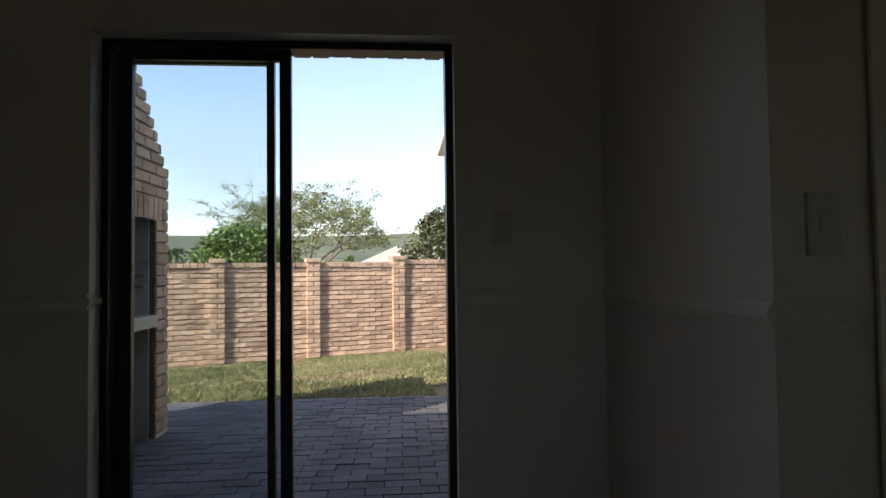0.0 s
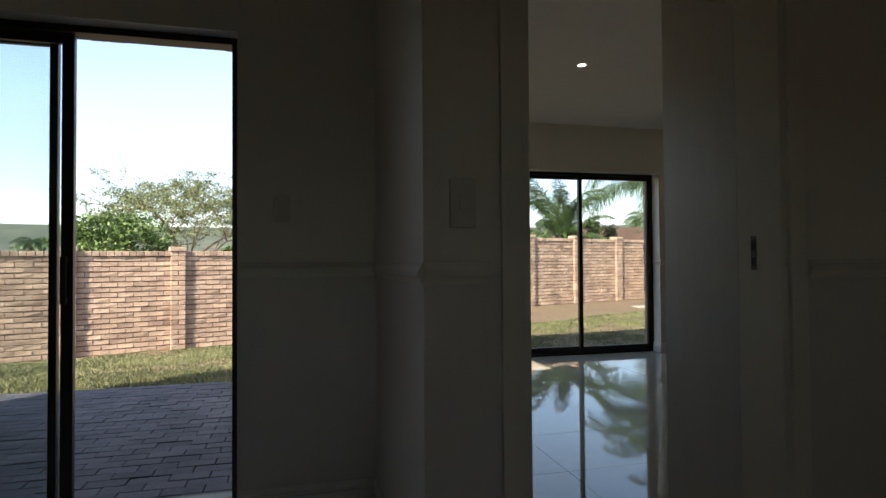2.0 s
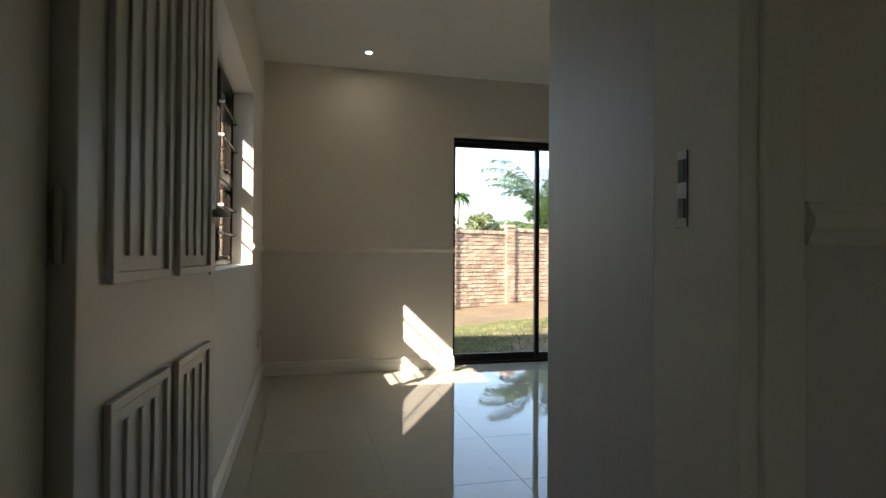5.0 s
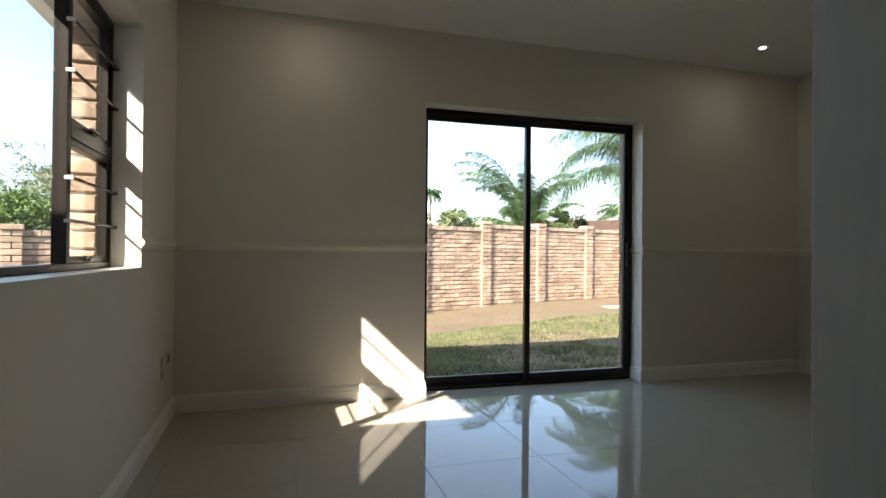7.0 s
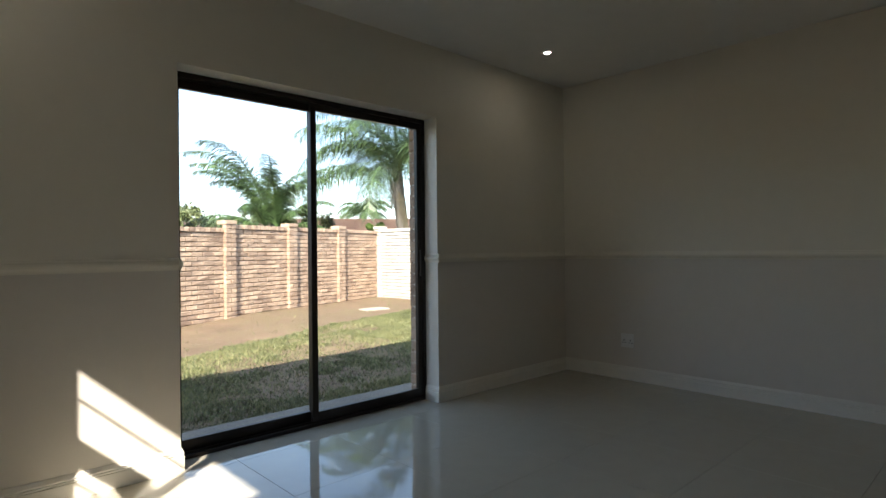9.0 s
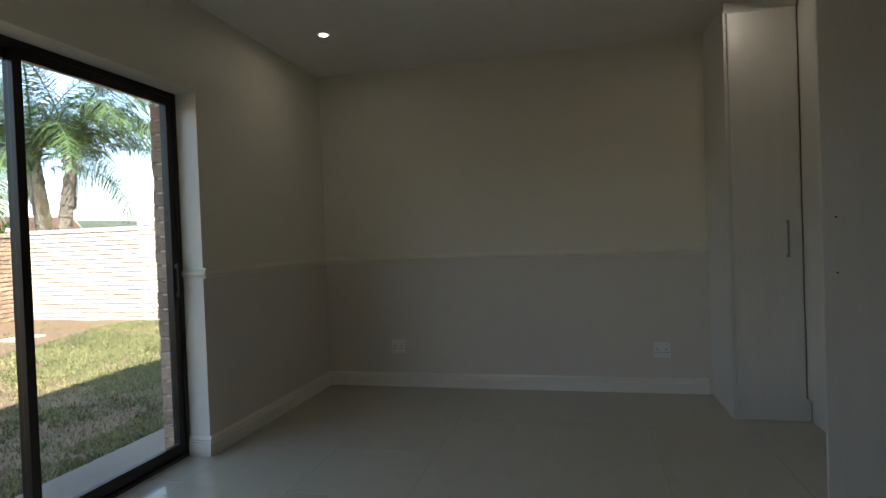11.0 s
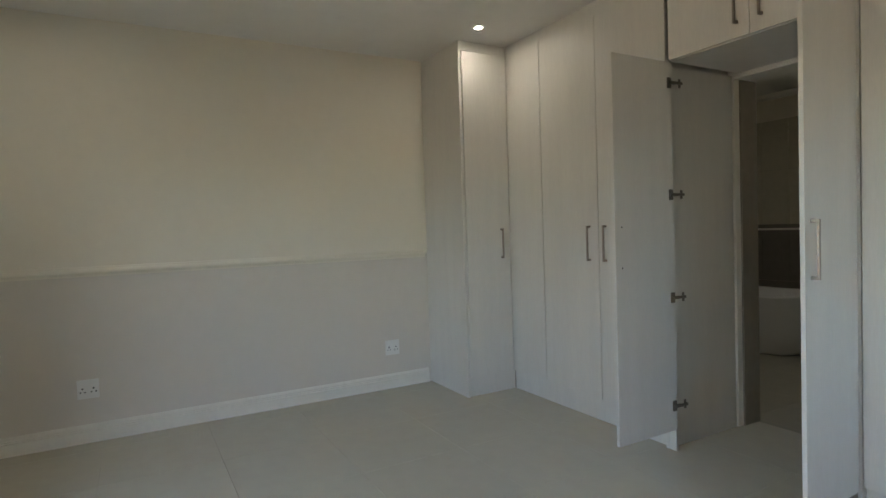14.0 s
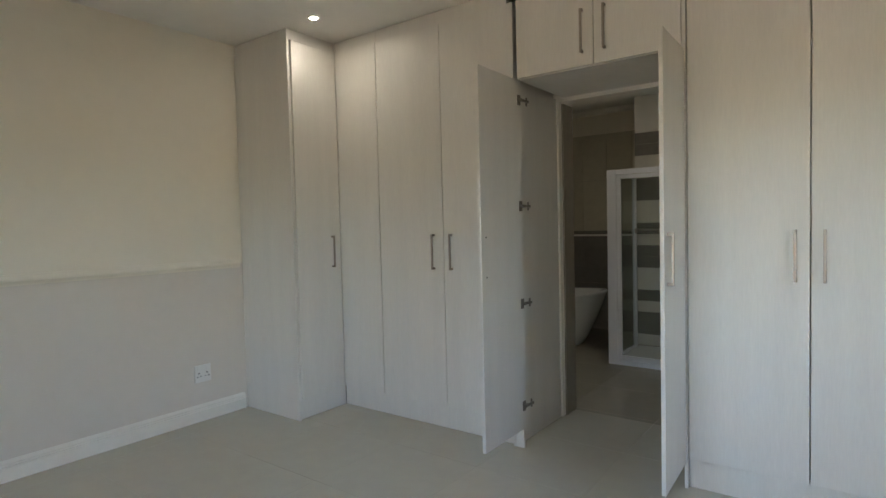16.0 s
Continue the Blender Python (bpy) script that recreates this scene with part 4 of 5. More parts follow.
    stuff_mesh("brickwork", store, mat, wall)
    stuff_mesh("coping", caps, mat, wall)
    return wall


o_w = Vector((-2.2 - 3 * PITCH_X, fence_y(-2.2 - 3 * PITCH_X), 0))
boundary_run("pinkish rock-face brick boundary wall with stepped pillars", o_w, FDIR, FNRM, PITCH_X * math.hypot(1, 0.318) * 12, lambda s: fence_z(o_w.x + FDIR.x * s), 3, 5)
o_e = Vector((11.55, fence_y(11.4) - 0.02, 0))
boundary_run("pale brick boundary wall closing the garden", o_e, Vector((0.03, -1, 0)).normalized(), Vector((-1, -0.03, 0)).normalized(), 9.0, lambda s: -0.02, step=3.0, mat=PALEBRICK)


# ---- outside brickwork of the house at the openings ----
def brick_skin():
    r = random.Random(11)
    skin = thing("brick_facing", "pinkish face brick of the house outside the openings", "brickwork")
    store = ([], [])
    X, Y = Vector((1, 0, 0)), Vector((0, 1, 0))
    for c in range(0, 29):
        z = -0.14 + c * CO
        # toothed brick ends beside the bedroom slider, outer face of the north wall
        for x0, x1 in ((SLX0 - 0.235, SLX0 - 0.004), (SLX1 - 0.004 - 0.0, SLX1 + 0.225)):
            quad_block(store, Vector((x0, NY1 + 0.004, z)), X, Y, x1 - x0, 0.030 + r.uniform(-0.006, 0.006), 0.074, 0.004, r)
    stuff_mesh("brickwork", store, BRICK, skin)
    # the exposed brick jamb between window frame and outer face
    jamb = ([], [])
    for c in range(0, 14):
        z = WIZ0 + 0.004 + c * CO
        if z + 0.074 > WIZ1:
            break
        quad_block(jamb, Vector((1.775, WIY1 + 0.001, z)), X, -Y, 0.115, 0.034 + r.uniform(-0.005, 0.003), 0.074, 0.003, r)
    stuff_mesh("brick_jamb", jamb, BRICK, skin)
    jamb = ([], [])
    for c in range(0, 26):
        z = -0.075 + c * CO
        if z + 0.074 > SLZ:
            break
        quad_block(jamb, Vector((SLX1 + 0.001, 6.525, z)), Y, -X, 0.078, 0.016 + r.uniform(-0.006, 0.004), 0.074, 0.003, r)
    stuff_mesh("brick_jamb", jamb, BRICK, skin)
    part("sloping_sill", box((1.74, WIY0 + 0.004, WIZ0 - 0.001), (1.893, WIY1 - 0.004, WIZ0 + 0.012), 0.004), BRICK, skin)


brick_skin()


# ---- built-in barbecue on the patio ----
def braai():
    r = random.Random(5)
    d = thing("barbecue_fireplace", "tall brick built-in barbecue with stepped chimney and concrete shelf", "fireplace", at=(0, 0, 0))
    X0, X1, Y0, Y1, G = -1.55, -0.93, 4.36, 5.51, -0.14
    O0, O1 = 4.59, 5.30
    core = bmesh.new()
    for lo, hi in (((X0, Y0, G), (X1 - 0.002, O0, 1.93)), ((X0, O1, G), (X1 - 0.002, Y1, 1.93)), ((X0, O0, G), (X0 + 0.11, O1, 1.93)), ((X0 + 0.11, O0, 1.58), (X1 - 0.002, O1, 1.93))):
        add_box(core, lo, hi)
    part("mortar_core", core, MORTAR, d)
    inner = bmesh.new()
    for lo, hi in (((X0 + 0.111, O0 + 0.001, G), (X0 + 0.13, O1 - 0.001, 1.579)), ((X0 + 0.131, O0 + 0.001, G), (X1 - 0.04, O0 + 0.02, 1.579)), ((X0 + 0.131, O1 - 0.02, G), (X1 - 0.04, O1 - 0.001, 1.579))):
        add_box(inner, lo, hi)
    part("firebox_lining", inner, SOOT, d, "soot-stained plaster lining")
    part("shelf", box((X0 + 0.132, O0 + 0.021, 0.755), (X1 + 0.03, O1 - 0.021, 0.845), 0.006), CONCRETE, d, "cast concrete shelf")
    for z in (1.05, 1.13):
        for y in (O0 + 0.021, O1 - 0.050):
            part("grill_rail", box((X0 + 0.14, y, z), (X1 - 0.06, y + 0.028, z + 0.02), 0.002), DARKSTEEL, d)
    X, Y, up = Vector((1, 0, 0)), Vector((0, 1, 0)), Vector((0, 0, 1))
    me_full = []
    for k in range(4):
        st = ([], [])
        quad_block(st, Vector((0, 0, 0)), Y, X, 0.222, 0.016, 0.074, 0.004, r)
        me = bpy.data.meshes.new("brick")
        me.from_pydata(st[0], [], st[1])
        me.materials.append(BRICK)
        me_full.append(me)
    rest = ([], [])

    def course(y0, y1, x, z, c):
        s = y0 - (0.115 if c % 2 else 0)
        while s < y1 - 0.02:
            a, b = max(s, y0), min(s + 0.222, y1)
            if b - a > 0.03:
                o = Vector((x, a, z))
                if b - a > 0.2215:
                    ob = new("brick", r.choice(me_full))
                    ob.location, ob.parent = o + X * r.uniform(-0.003, 0.003), d
                else:
                    quad_block(rest, o, Y, X, b - a, 0.016, 0.074, 0.004, r)
            s += 0.232

    for c in range(0, 37):
        z = G + 0.004 + c * CO
        if z < 1.92:
            if z > 1.55:
                course(Y0, Y1, X1, z, c) if z > 1.74 else (course(Y0, O0 - 0.115, X1, z, c), course(O1 + 0.115, Y1, X1, z, c))
            else:
                course(Y0, O0, X1, z, c)
                course(O1, Y1, X1, z, c)
            # north and south ends
            for y, nn in ((Y1, Y), (Y0, -Y)):
                for i in range(3):
                    quad_block(rest, Vector((X0 + i * 0.205 + 0.005, y, z)), X, nn, 0.196, 0.014, 0.074, 0.004, r)
        else:
            k = c - int((1.92 - G) / CO)
            lo, hi = Y0 + min(0.022 * k, 0.15), Y1 - min(0.066 * k, 0.62)
            add = box((X0, lo + 0.012, z - 0.012), (X1 - 0.002, hi - 0.012, z + 0.0735))
            part("stepped_course", add, MORTAR, d)
            course(lo, hi, X1, z, c)
            for y, nn in ((hi - 0.014, Y), (lo + 0.014, -Y)):
                for i in range(3):
                    quad_block(rest, Vector((X0 + i * 0.205 + 0.005, y, z)), X, nn, 0.196, 0.016, 0.074, 0.004, r)
    # soldier course over the opening
    y = O0 - 0.11
    while y < O1 + 0.10:
        quad_block(rest, Vector((X1, y, 1.563)), Y, X, 0.074, 0.018, 0.175, 0.003, r)
        y += 0.0845
    stuff_mesh("brickwork", rest, BRICK, d)
    st = part("flue", box((X0 + 0.1, 4.60, 2.85), (X1 - 0.1, 4.80, 3.5), 0.01), MORTAR, d)


braai()


single("drain_cover", box((-0.27, -0.16, 0), (0.27, 0.16, 0.035), 0.008), CONCRETE, "pale flat concrete drain cover lying in bare soil", "drain cover").location = (9.55, 12.58, ground_z(9.55, 12.58) - 0.012)


# ---- trees ----
def leaf_cloud(r, verts, faces, centre, radius, count, size):
    """Small leaves spread through a clump, denser towards its skin."""
    for _ in range(count):
        v = Vector((r.gauss(0, 1), r.gauss(0, 1), r.gauss(0, 1))).normalized()
        p = Vector(centre) + Vector((v.x * radius[0], v.y * radius[1], v.z * radius[2])) * (r.random() ** 0.45)
        a = Vector((r.gauss(0, 1), r.gauss(0, 1), r.gauss(0, 0.7))).normalized()
        b = a.cross(Vector((r.gauss(0, 1), r.gauss(0, 1), r.gauss(0, 1)))).normalized()
        s = size * r.uniform(0.6, 1.4)
        i = len(verts)
        verts += [tuple(p - a * s), tuple(p + b * s * 0.4), tuple(p + a * s), tuple(p - b * s * 0.4)]
        faces.append((i, i + 1, i + 2, i + 3))


def raw_part(name, verts, faces, mat, parent, label="", smooth=False):
    me = bpy.data.meshes.new(name)
    me.from_pydata(verts, [], faces)
    me.materials.append(mat)
    me.update()
    ob = new(name, me)
    ob.parent = parent
    return tagged(ob, label)


def limb(bm, r, a, direction, length, radius, depth, tips, spread=0.55):
    """A limb in three bent pieces that forks."""
    p, d = Vector(a), Vector(direction).normalized()
    for k in range(3):
        d = (d + Vector((r.gauss(0, 0.16), r.gauss(0, 0.16), r.gauss(0, 0.10)))).normalized()
        q = p + d * length / 3
        add_rod(bm, p, q, radius * (1 - 0.18 * k), 6 if depth < 2 else 5, radius * (1 - 0.18 * (k + 1)))
        p = q
        if depth >= 2:
            tips.append(p.copy())
    if depth < 4:
        for _ in range(3 if depth < 2 else 2):
            nd = (d + Vector((r.gauss(0, spread), r.gauss(0, spread), r.gauss(0.05, spread * 0.6)))).normalized()
            limb(bm, r, p, nd, length * r.uniform(0.6, 0.85), radius * 0.5, depth + 1, tips, spread)
    else:
        tips.append(p.copy())


def spreading_tree(label, at, height, width, mat, seed, leaves=24, leaf=0.055, limbs=5, squash=0.6, dome=0):
    r = random.Random(seed)
    d = thing("tree", label, "tree", "garden trees", at)
    bm, tips = bmesh.new(), []
    add_rod(bm, (0, 0, -0.3), (0.1, 0, height * 0.30), height * 0.030, 10, height * 0.022)
    for k in range(limbs):
        a = math.tau * (k + r.uniform(-0.2, 0.2)) / limbs
        limb(bm, r, (0.1, 0, height * (0.22 + 0.03 * (k % 3))), (math.cos(a) * width / height * 0.75, math.sin(a) * width / height * 0.75, 0.75), height * 0.40, height * 0.013, 1, tips)
    part("trunk", bm, BARK, d)
    verts, faces = [], []
    for t in tips:
        if t.z > height * 1.02 or math.hypot(t.x, t.y) > width * 0.6:
            continue
        s = r.uniform(0.4, 1.2) * width * 0.05
        leaf_cloud(r, verts, faces, t, (s, s, s * squash), leaves, leaf)
    for _ in range(dome):
        a, q = r.uniform(0, math.tau), math.sqrt(r.random())
        rad = width / 2 * q
        h = height * (0.44 + 0.54 * math.sqrt(max(0, 1 - q * q)) * r.uniform(0.6, 1.0))
        s = width * r.uniform(0.02, 0.05)
        leaf_cloud(r, verts, faces, (math.cos(a) * rad, math.sin(a) * rad, h), (s * 1.3, s * 1.3, s * 0.7), 55, leaf)
    raw_part("crown", verts, faces, mat, d)
    return d


def bushy_tree(label, at, height, width, mat, seed, clumps=70, leaves=170, leaf=0.06, name="tree", depth=None):
    r = random.Random(seed)
    d = thing(name, label, "bush" if name == "bush" else "tree", "garden trees", at)
    bm = bmesh.new()
    add_rod(bm, (0, 0, -0.4), (0, 0, height * 0.5), width * 0.05, 8, width * 0.03)
    for k in range(6):
        a = k * 1.05
        add_rod(bm, (0, 0, height * 0.3), (math.cos(a) * width * 0.3, math.sin(a) * width * 0.3, height * 0.7), width * 0.022, 6, width * 0.008)
    part("trunk", bm, BARK, d)
    verts, faces = [], []
    for _ in range(clumps):
        a, h = r.uniform(0, math.tau), r.random() ** 0.8
        rad = width / 2 * math.sqrt(max(0.05, 1 - (h * 1.02 - 0.25) ** 2 / 0.62)) * r.uniform(0.45, 0.95)
        c = (math.cos(a) * rad, math.sin(a) * rad, height * (0.22 + 0.74 * h))
        s = width * r.uniform(0.07, 0.15)
        leaf_cloud(r, verts, faces, c, (s, s, s * 0.8), leaves, leaf)
    raw_part("crown", verts, faces, mat, d)
    return d


spreading_tree("broad flat-crowned tree with thin branches and sparse pale leaves", (-4.2, 31.0, -0.7), 6.1, 8.6, LEAFPALE, 3, leaves=26, leaf=0.055, limbs=9, squash=0.7, dome=420)
bushy_tree("dense rounded bright green tree behind the boundary wall", (-4.3, 20.5, -0.7), 3.3, 4.3, LEAF, 8, clumps=95, leaves=190, leaf=0.065)
bushy_tree("dark olive leafy tree behind the boundary wall", (2.6, 19.3, -0.6), 3.75, 3.4, LEAFDARK, 9, clumps=90, leaves=170, leaf=0.065)
bushy_tree("small yellow-green garden bush", (-0.62, 17.5, -0.6), 2.2, 0.8, LEAF, 12, clumps=30, leaves=120, leaf=0.03, name="bush")
for x, y, h, w, m, sd in ((7.9, 18.6, 3.0, 1.6, LEAFPALE, 21), (6.4, 18.0, 2.8, 2.4, LEAFDARK, 22), (11.6, 19.0, 3.1, 1.5, LEAFPALE, 23), (12.9, 20.3, 3.0, 2.2, LEAFDARK, 24), (13.9, 18.4, 2.7, 1.2, LEAF, 25), (4.6, 19.0, 3.0, 2.6, LEAF, 26), (5.2, 23.0, 3.4, 3.0, LEAFPALE, 27), (8.9, 21.0, 3.1, 2.6, LEAFDARK, 28), (10.9, 21.5, 3.2, 2.0, LEAFPALE, 29)):
    bushy_tree("mixed green shrub showing over the boundary wall", (x, y, -0.5), h, w, m, sd, clumps=45, leaves=110, leaf=0.05, name="bush")


def palm(label, at, trunks, fronds, seed, droop=0.9, skirt=0, leaflet=0.19):
    """A feather palm. trunks: (x, y, height, radius) of each stem's top; fronds: (heading, rise, length) in degrees and metres, sprung from the stems in turn."""
    r = random.Random(seed)
    d = thing("palm_tree", label, "palm", "palm trees", at)
    tops = []
    for tx, ty, height, rad in trunks:
        bm = bmesh.new()
        p = Vector((tx * 0.15, ty * 0.15, -0.4))
        for k in range(14):
            f = (k + 1) / 14
            q = Vector((tx * (0.15 + 0.85 * f ** 1.6), ty * (0.15 + 0.85 * f ** 1.6), -0.4 + (height + 0.4) * f))
            w = rad * (1.15 - 0.45 * f) * r.uniform(0.94, 1.06)
            add_rod(bm, p, q, w * 1.10, 12, w * 0.92)
            p = q
        for k in range(16):
            a, z = k * 2.4, height - 0.03 * k
            c = Vector((tx, ty, z))
            o = Vector((math.cos(a), math.sin(a), 0))
            add_rod(bm, c + o * rad * 0.4, c + o * rad * 1.25 + Vector((0, 0, 0.30)), 0.035, 5, 0.012)
        part("trunk", bm, PALMBARK, d)
        tops.append(p)
    extra = [(r.uniform(0, 360), r.uniform(-75, -50), r.uniform(1.3, 2.0)) for _ in range(skirt)]
    for k, (heading, rise, L) in enumerate(list(fronds) + extra):
        dry = k >= len(fronds)
        a = radians(heading + r.uniform(-7, 7))
        el = radians(rise)
        L *= r.uniform(0.93, 1.07)
        n = 24
        verts, faces, ribs = [], [], []
        q = tops[k % len(tops)].copy()
        twist = r.uniform(-0.5, 0.5)
        flat = Vector((-math.sin(a), math.cos(a), 0))
        for s in range(n + 1):
            ribs.append(q.copy())
            q = q + Vector((math.cos(a) * math.cos(el), math.sin(a) * math.cos(el), math.sin(el))) * L / n
            a += twist * 0.012
            el = max(el - droop * 0.072 * (0.5 + 1.1 * s / n), -1.4)
        for s in range(n):
            fwd = (ribs[s + 1] - ribs[s]).normalized()
            up = flat.cross(fwd)
            side = (flat * math.cos(twist) + up * math.sin(twist)).normalized()
            w = 0.026 * (1 - s / n) + 0.004
            i = len(verts)
            verts += [tuple(ribs[s] - side * w), tuple(ribs[s] + side * w), tuple(ribs[s + 1] + side * w), tuple(ribs[s + 1] - side * w)]
            faces.append((i, i + 1, i + 2, i + 3))
            if s < 3:
                continue
            for m in range(5):
                f = m / 5
                b = ribs[s].lerp(ribs[s + 1], f)
                ll = L * leaflet * (1 - ((s + f) / n - 0.42) ** 2 * 2.0) * r.uniform(0.75, 1.15)
                for sg in (1, -1):
                    dirn = (side * sg * r.uniform(0.6, 0.95) + fwd * r.uniform(0.4, 0.8) + up * r.uniform(-0.1, 0.5)).normalized()
                    e1 = b + dirn * ll * 0.5 + Vector((0, 0, -0.06 * ll))
                    e2 = b + dirn * ll * 0.92 + Vector((0, 0, -0.42 * ll))
                    wv = fwd * 0.0105
                    i = len(verts)
                    verts += [tuple(b - wv), tuple(b + wv), tuple(e1 + wv), tuple(e1 - wv), tuple(e2)]
                    faces += [(i, i + 1, i + 2, i + 3), (i + 3, i + 2, i + 4)]
        raw_part("frond", verts, faces, DRYFROND if dry else FROND, d)
    return d


# bushy young palm: most of its fronds stand up, a few arch low
palm("bushy feather palm with upright green fronds behind the boundary wall", (9.85, 18.0, -0.2), [(0.0, 0.0, 1.9, 0.15), (0.2, -0.2, 1.7, 0.12)],
     [(137, 84, 3.4), (125, 86, 3.3), (150, 82, 3.2), (137, 78, 3.1), (60, 84, 3.2), (240, 82, 2.9), (330, 80, 2.6), (100, 82, 3.0), (200, 84, 3.3), (20, 84, 2.9), (280, 76, 2.4), (317, 68, 2.1), (180, 78, 2.8),
      (137, 42, 3.0), (122, 34, 2.9), (152, 28, 2.5), (340, 54, 1.8), (300, 46, 1.7), (215, 56, 1.9), (270, 60, 1.9), (90, 60, 2.3), (230, 86, 3.2), (310, 86, 2.8), (45, 76, 2.6)], 31, droop=1.0, leaflet=0.18)
# clump of tall stems with arching crowns
CROWN = [(k * 137.5, 22 + 58 * ((k * 7) % 11) / 11, 4.1 + 0.9 * ((k * 5) % 7) / 7) for k in range(44)]
palm("clump of tall feather palms with grey trunks and arching fronds", (14.75, 17.7, -0.1), [(-0.35, 0.25, 3.5, 0.20), (0.45, -0.2, 3.8, 0.20), (0.1, 0.7, 4.2, 0.18)], CROWN, 33, droop=1.1, skirt=4, leaflet=0.2)
FAR_CROWN = [(k * 137.5, 5 + 70 * ((k * 5) % 9) / 9, 1.9) for k in range(24)]
palm("distant small palm over the rooftops", (20.5, 28.5, -0.2), [(0.1, 0, 3.4, 0.15)], FAR_CROWN, 35, droop=1.2)
palm("distant tall thin palm beyond the boundary wall", (14.05, 44.0, -0.5), [(0.1, 0, 6.0, 0.14)], [(h, e, 1.3) for h, e, L in FAR_CROWN], 37, droop=1.3)
palm("distant palm near the street", (-22.0, 58.0, -0.5), [(0.1, 0, 3.2, 0.2)], FAR_CROWN, 36, droop=1.2)


# ---- far houses and a street lamp ----
def far_house(label, at, size, turn, roof_mat, ridge):
    w, dpt, h = size
    d = thing("house", label, "house", "neighbouring houses", at)
    part("wall", box((-w / 2, -dpt / 2, -0.5), (w / 2, dpt / 2, h)), HOUSEWALL, d)
    bm = bmesh.new()
    o = 0.35
    a = [bm.verts.new(p) for p in ((-w / 2 - o, -dpt / 2 - o, h), (w / 2 + o, -dpt / 2 - o, h), (w / 2 + o, dpt / 2 + o, h), (-w / 2 - o, dpt / 2 + o, h))]
    t = [bm.verts.new((-w / 2 - o, 0, h + ridge)), bm.verts.new((w / 2 + o, 0, h + ridge))]
    for f in ((a[0], a[1], t[1], t[0]), (a[2], a[3], t[0], t[1]), (a[1], a[2], t[1]), (a[3], a[0], t[0]), (a[3], a[2], a[1], a[0])):
        bm.faces.new(f)
    bmesh.ops.solidify(bm, geom=bm.faces[:], thickness=0.08)
    part("roof", bm, roof_mat, d)
    for s in (-1, 1):
        x = s * (w / 2 + o)
        bm = bmesh.new()
        for e in (-1, 1):
            v = [bm.verts.new(q) for q in ((x, e * (dpt / 2 + o), h - 0.15), (x, e * (dpt / 2 + o), h + 0.10), (x, 0, h + ridge + 0.12), (x, 0, h + ridge - 0.15))]
            bm.faces.new(v)
        bmesh.ops.solidify(bm, geom=bm.faces[:], thickness=0.12)
        part("barge_board", bm, FASCIA, d)
    for x in (-w / 4, w / 4):
        win = part("window", box((x - 0.6, -dpt / 2 - 0.04, 0.9), (x + 0.6, -dpt / 2 + 0.02, 2.0), 0.01), FASCIA, d)
        part("pane", box((x - 0.52, -dpt / 2 - 0.05, 0.98), (x + 0.52, -dpt / 2 - 0.041, 1.92)), BRONZE, win)
    d.rotation_euler = (0, 0, radians(turn))
    return d


far_house("distant white gabled house behind the trees", (2.2, 46.0, -0.5), (9, 7, 1.6), 70, HOUSEWALL, 1.5)
far_house("neighbouring house with brown tiled roof", (-19.0, 62.0, -0.8), (9, 7, 1.5), 20, ROOFTILE, 1.3)
far_house("neighbouring house with brown tiled roof and white gable", (18.6, 27.5, -0.3), (8, 6, 1.85), -30, ROOFTILE, 1.25)
far_house("neighbouring house with brown tiled roof and white gable", (11.6, 29.0, -0.5), (5, 4.5, 1.9), 40, ROOFTILE, 1.1)


def street_lamp():
    d = thing("street_lamp", "pale curved street lamp post far off", "street lamp", at=(-14.6, 47.0, -0.8))
    bm = rod((0, 0, 0), (0, 0, 3.4), 0.07, 8, 0.05)
    p = Vector((0, 0, 3.4))
    for k in range(1, 9):
        t = k / 8 * math.pi / 2 * 1.15
        q = Vector((1.5 * (1 - math.cos(t)), 0, 3.4 + 1.0 * math.sin(t)))
        add_rod(bm, p, q, 0.05, 8)
        p = q
    part("post", bm, FASCIA, d)
    part("lamp_head", box((p.x - 0.05, -0.09, p.z - 0.06), (p.x + 0.5, 0.09, p.z + 0.04), 0.02), FASCIA, d)


street_lamp()


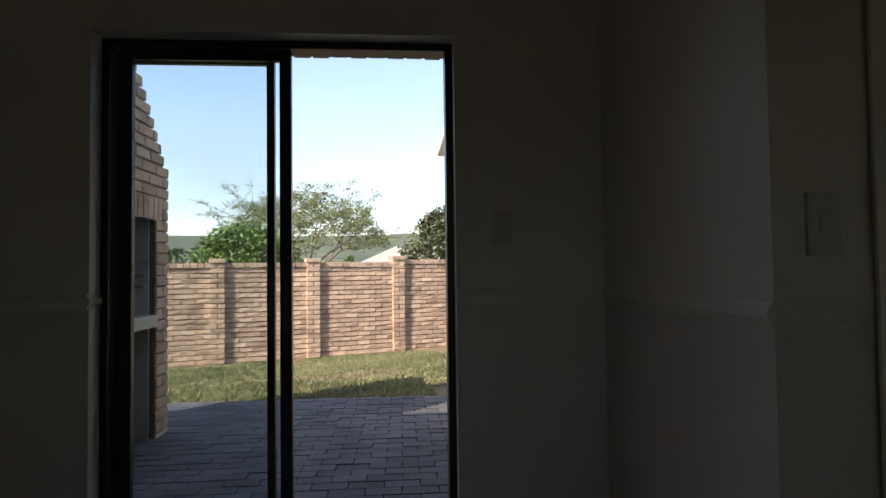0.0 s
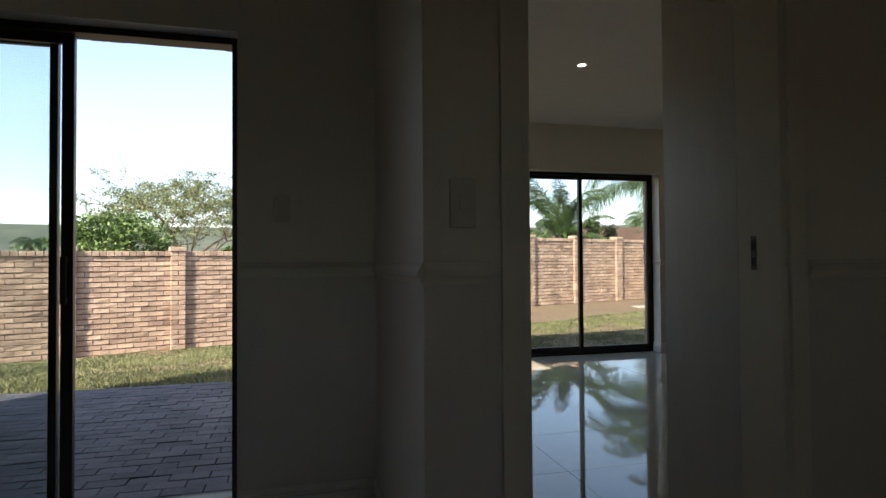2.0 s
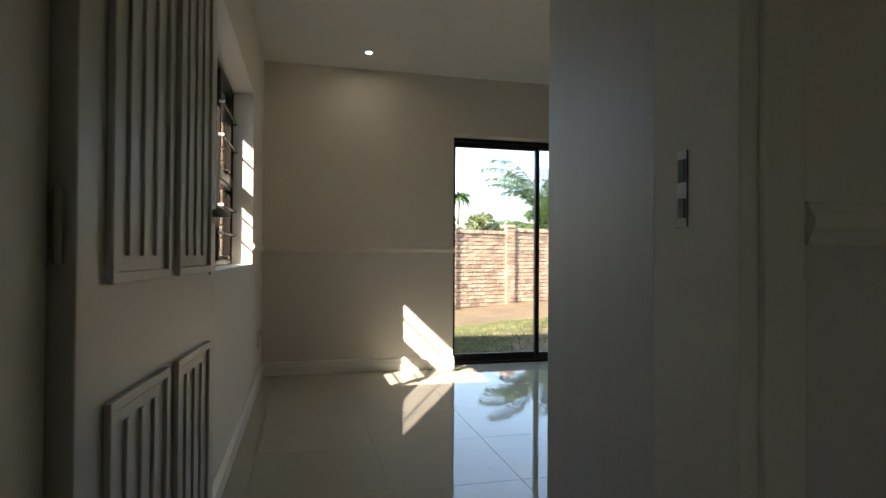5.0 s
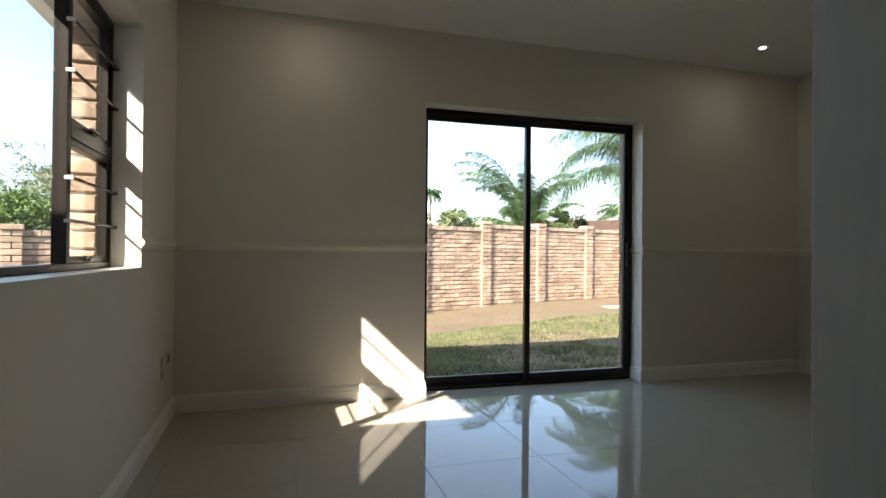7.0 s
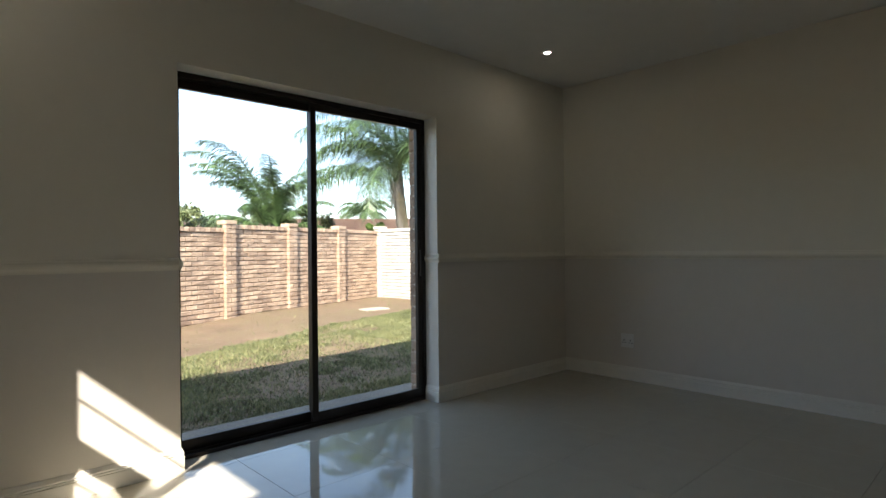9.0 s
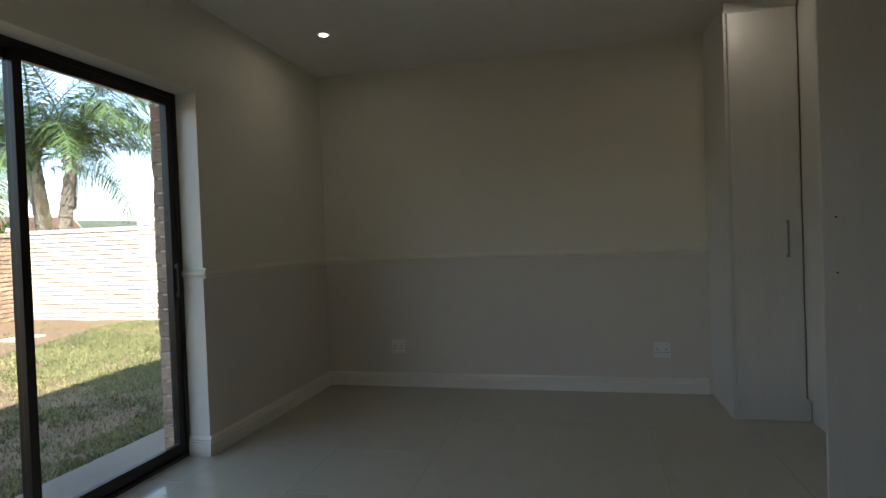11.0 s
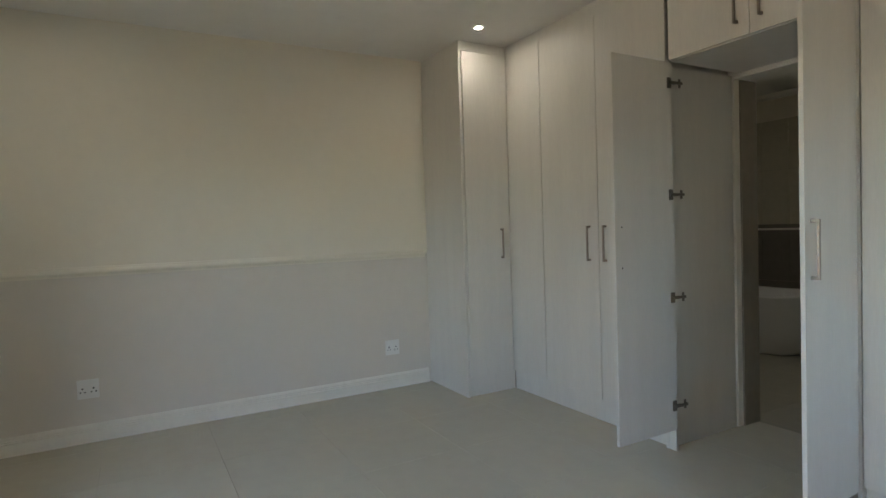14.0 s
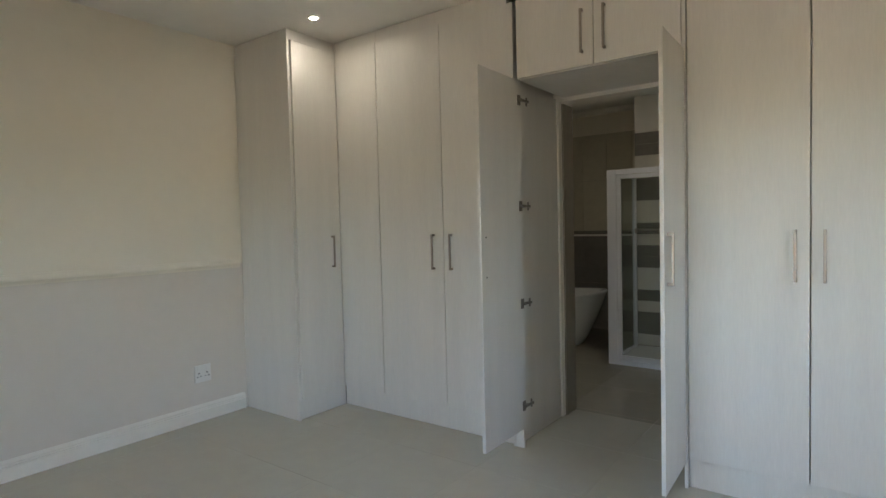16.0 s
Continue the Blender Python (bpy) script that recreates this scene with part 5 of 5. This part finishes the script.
# ---- floor tiles and patio pavers, piece by piece ----
def floor_tiles():
    floor = bpy.data.objects["floor"]
    S = 0.60
    shared = {}

    def lay(x0, x1, y0, y1, ox, oy, mat=TILE):
        i0, i1 = math.floor((x0 - ox) / S), math.ceil((x1 - ox) / S)
        j0, j1 = math.floor((y0 - oy) / S), math.ceil((y1 - oy) / S)
        for i in range(i0, i1):
            for j in range(j0, j1):
                a, b = max(x0, ox + i * S) + 0.0007, min(x1, ox + (i + 1) * S) - 0.0007
                c, e = max(y0, oy + j * S) + 0.0007, min(y1, oy + (j + 1) * S) - 0.0007
                if b - a < 0.02 or e - c < 0.02:
                    continue
                key = (round(b - a, 3), round(e - c, 3), mat.name)
                if key not in shared:
                    shared[key] = mesh_from(box((0, 0, -0.009), (b - a, e - c, 0), 0.0008), "floor_tile", mat)
                ob = new("floor_tile", shared[key])
                ob.location, ob.parent = (a, c, 0), floor
    lay(WX1, EX, SY0, 6.43, TILE_X, TILE_Y)
    lay(-2.4, WX1, -2.6, SY0, TILE_X, TILE_Y)
    lay(WX1, 3.95, -2.6, SY0, TILE_X, TILE_Y)
    lay(-2.4, WX0, SY0, 3.165, TILE_X, TILE_Y)
    lay(4.16, EX, -0.9, SY0, TILE_X, TILE_Y, BFLOOR_DIM)


TILE_X, TILE_Y = 3.38, 5.00
floor_tiles()


def pavers():
    bed = bpy.data.objects["pavement_bed"]
    r = random.Random(2)
    shared = mesh_from(box((0.002, 0.002, 0), (0.208, 0.101, 0.055), 0.004), "paver", PAVER)
    rest = ([], [])
    n = 0
    for j in range(29):
        y = PY1 + 0.05 + j * 0.1045
        x = -1.38 - (0.105 if j % 2 else 0.0)
        while x < 1.72:
            if x + 0.21 < 1.765:
                z = -0.145 + r.uniform(-0.003, 0.003)
                if n < 300 and -0.2 < x and 3.6 < y < 6.1:
                    ob = new("paver", shared)
                    ob.location, ob.parent = (x, y, z), bed
                    ob.rotation_euler = (r.uniform(-0.008, 0.008), r.uniform(-0.008, 0.008), r.uniform(-0.012, 0.012))
                    n += 1
                else:
                    quad_block(rest, Vector((x + 0.002, y + 0.101, z)), Vector((1, 0, 0)), Vector((0, -1, 0)), 0.206, 0.099, 0.055, 0.0, None)
                    i = len(rest[0])
                    rest[0].extend([(x + 0.004, y + 0.004, z + 0.0555), (x + 0.206, y + 0.004, z + 0.0555), (x + 0.206, y + 0.099, z + 0.0555), (x + 0.004, y + 0.099, z + 0.0555)])
                    rest[1].append((i, i + 1, i + 2, i + 3))
            x += 0.211
    stuff_mesh("paving", rest, PAVER, bed)


pavers()
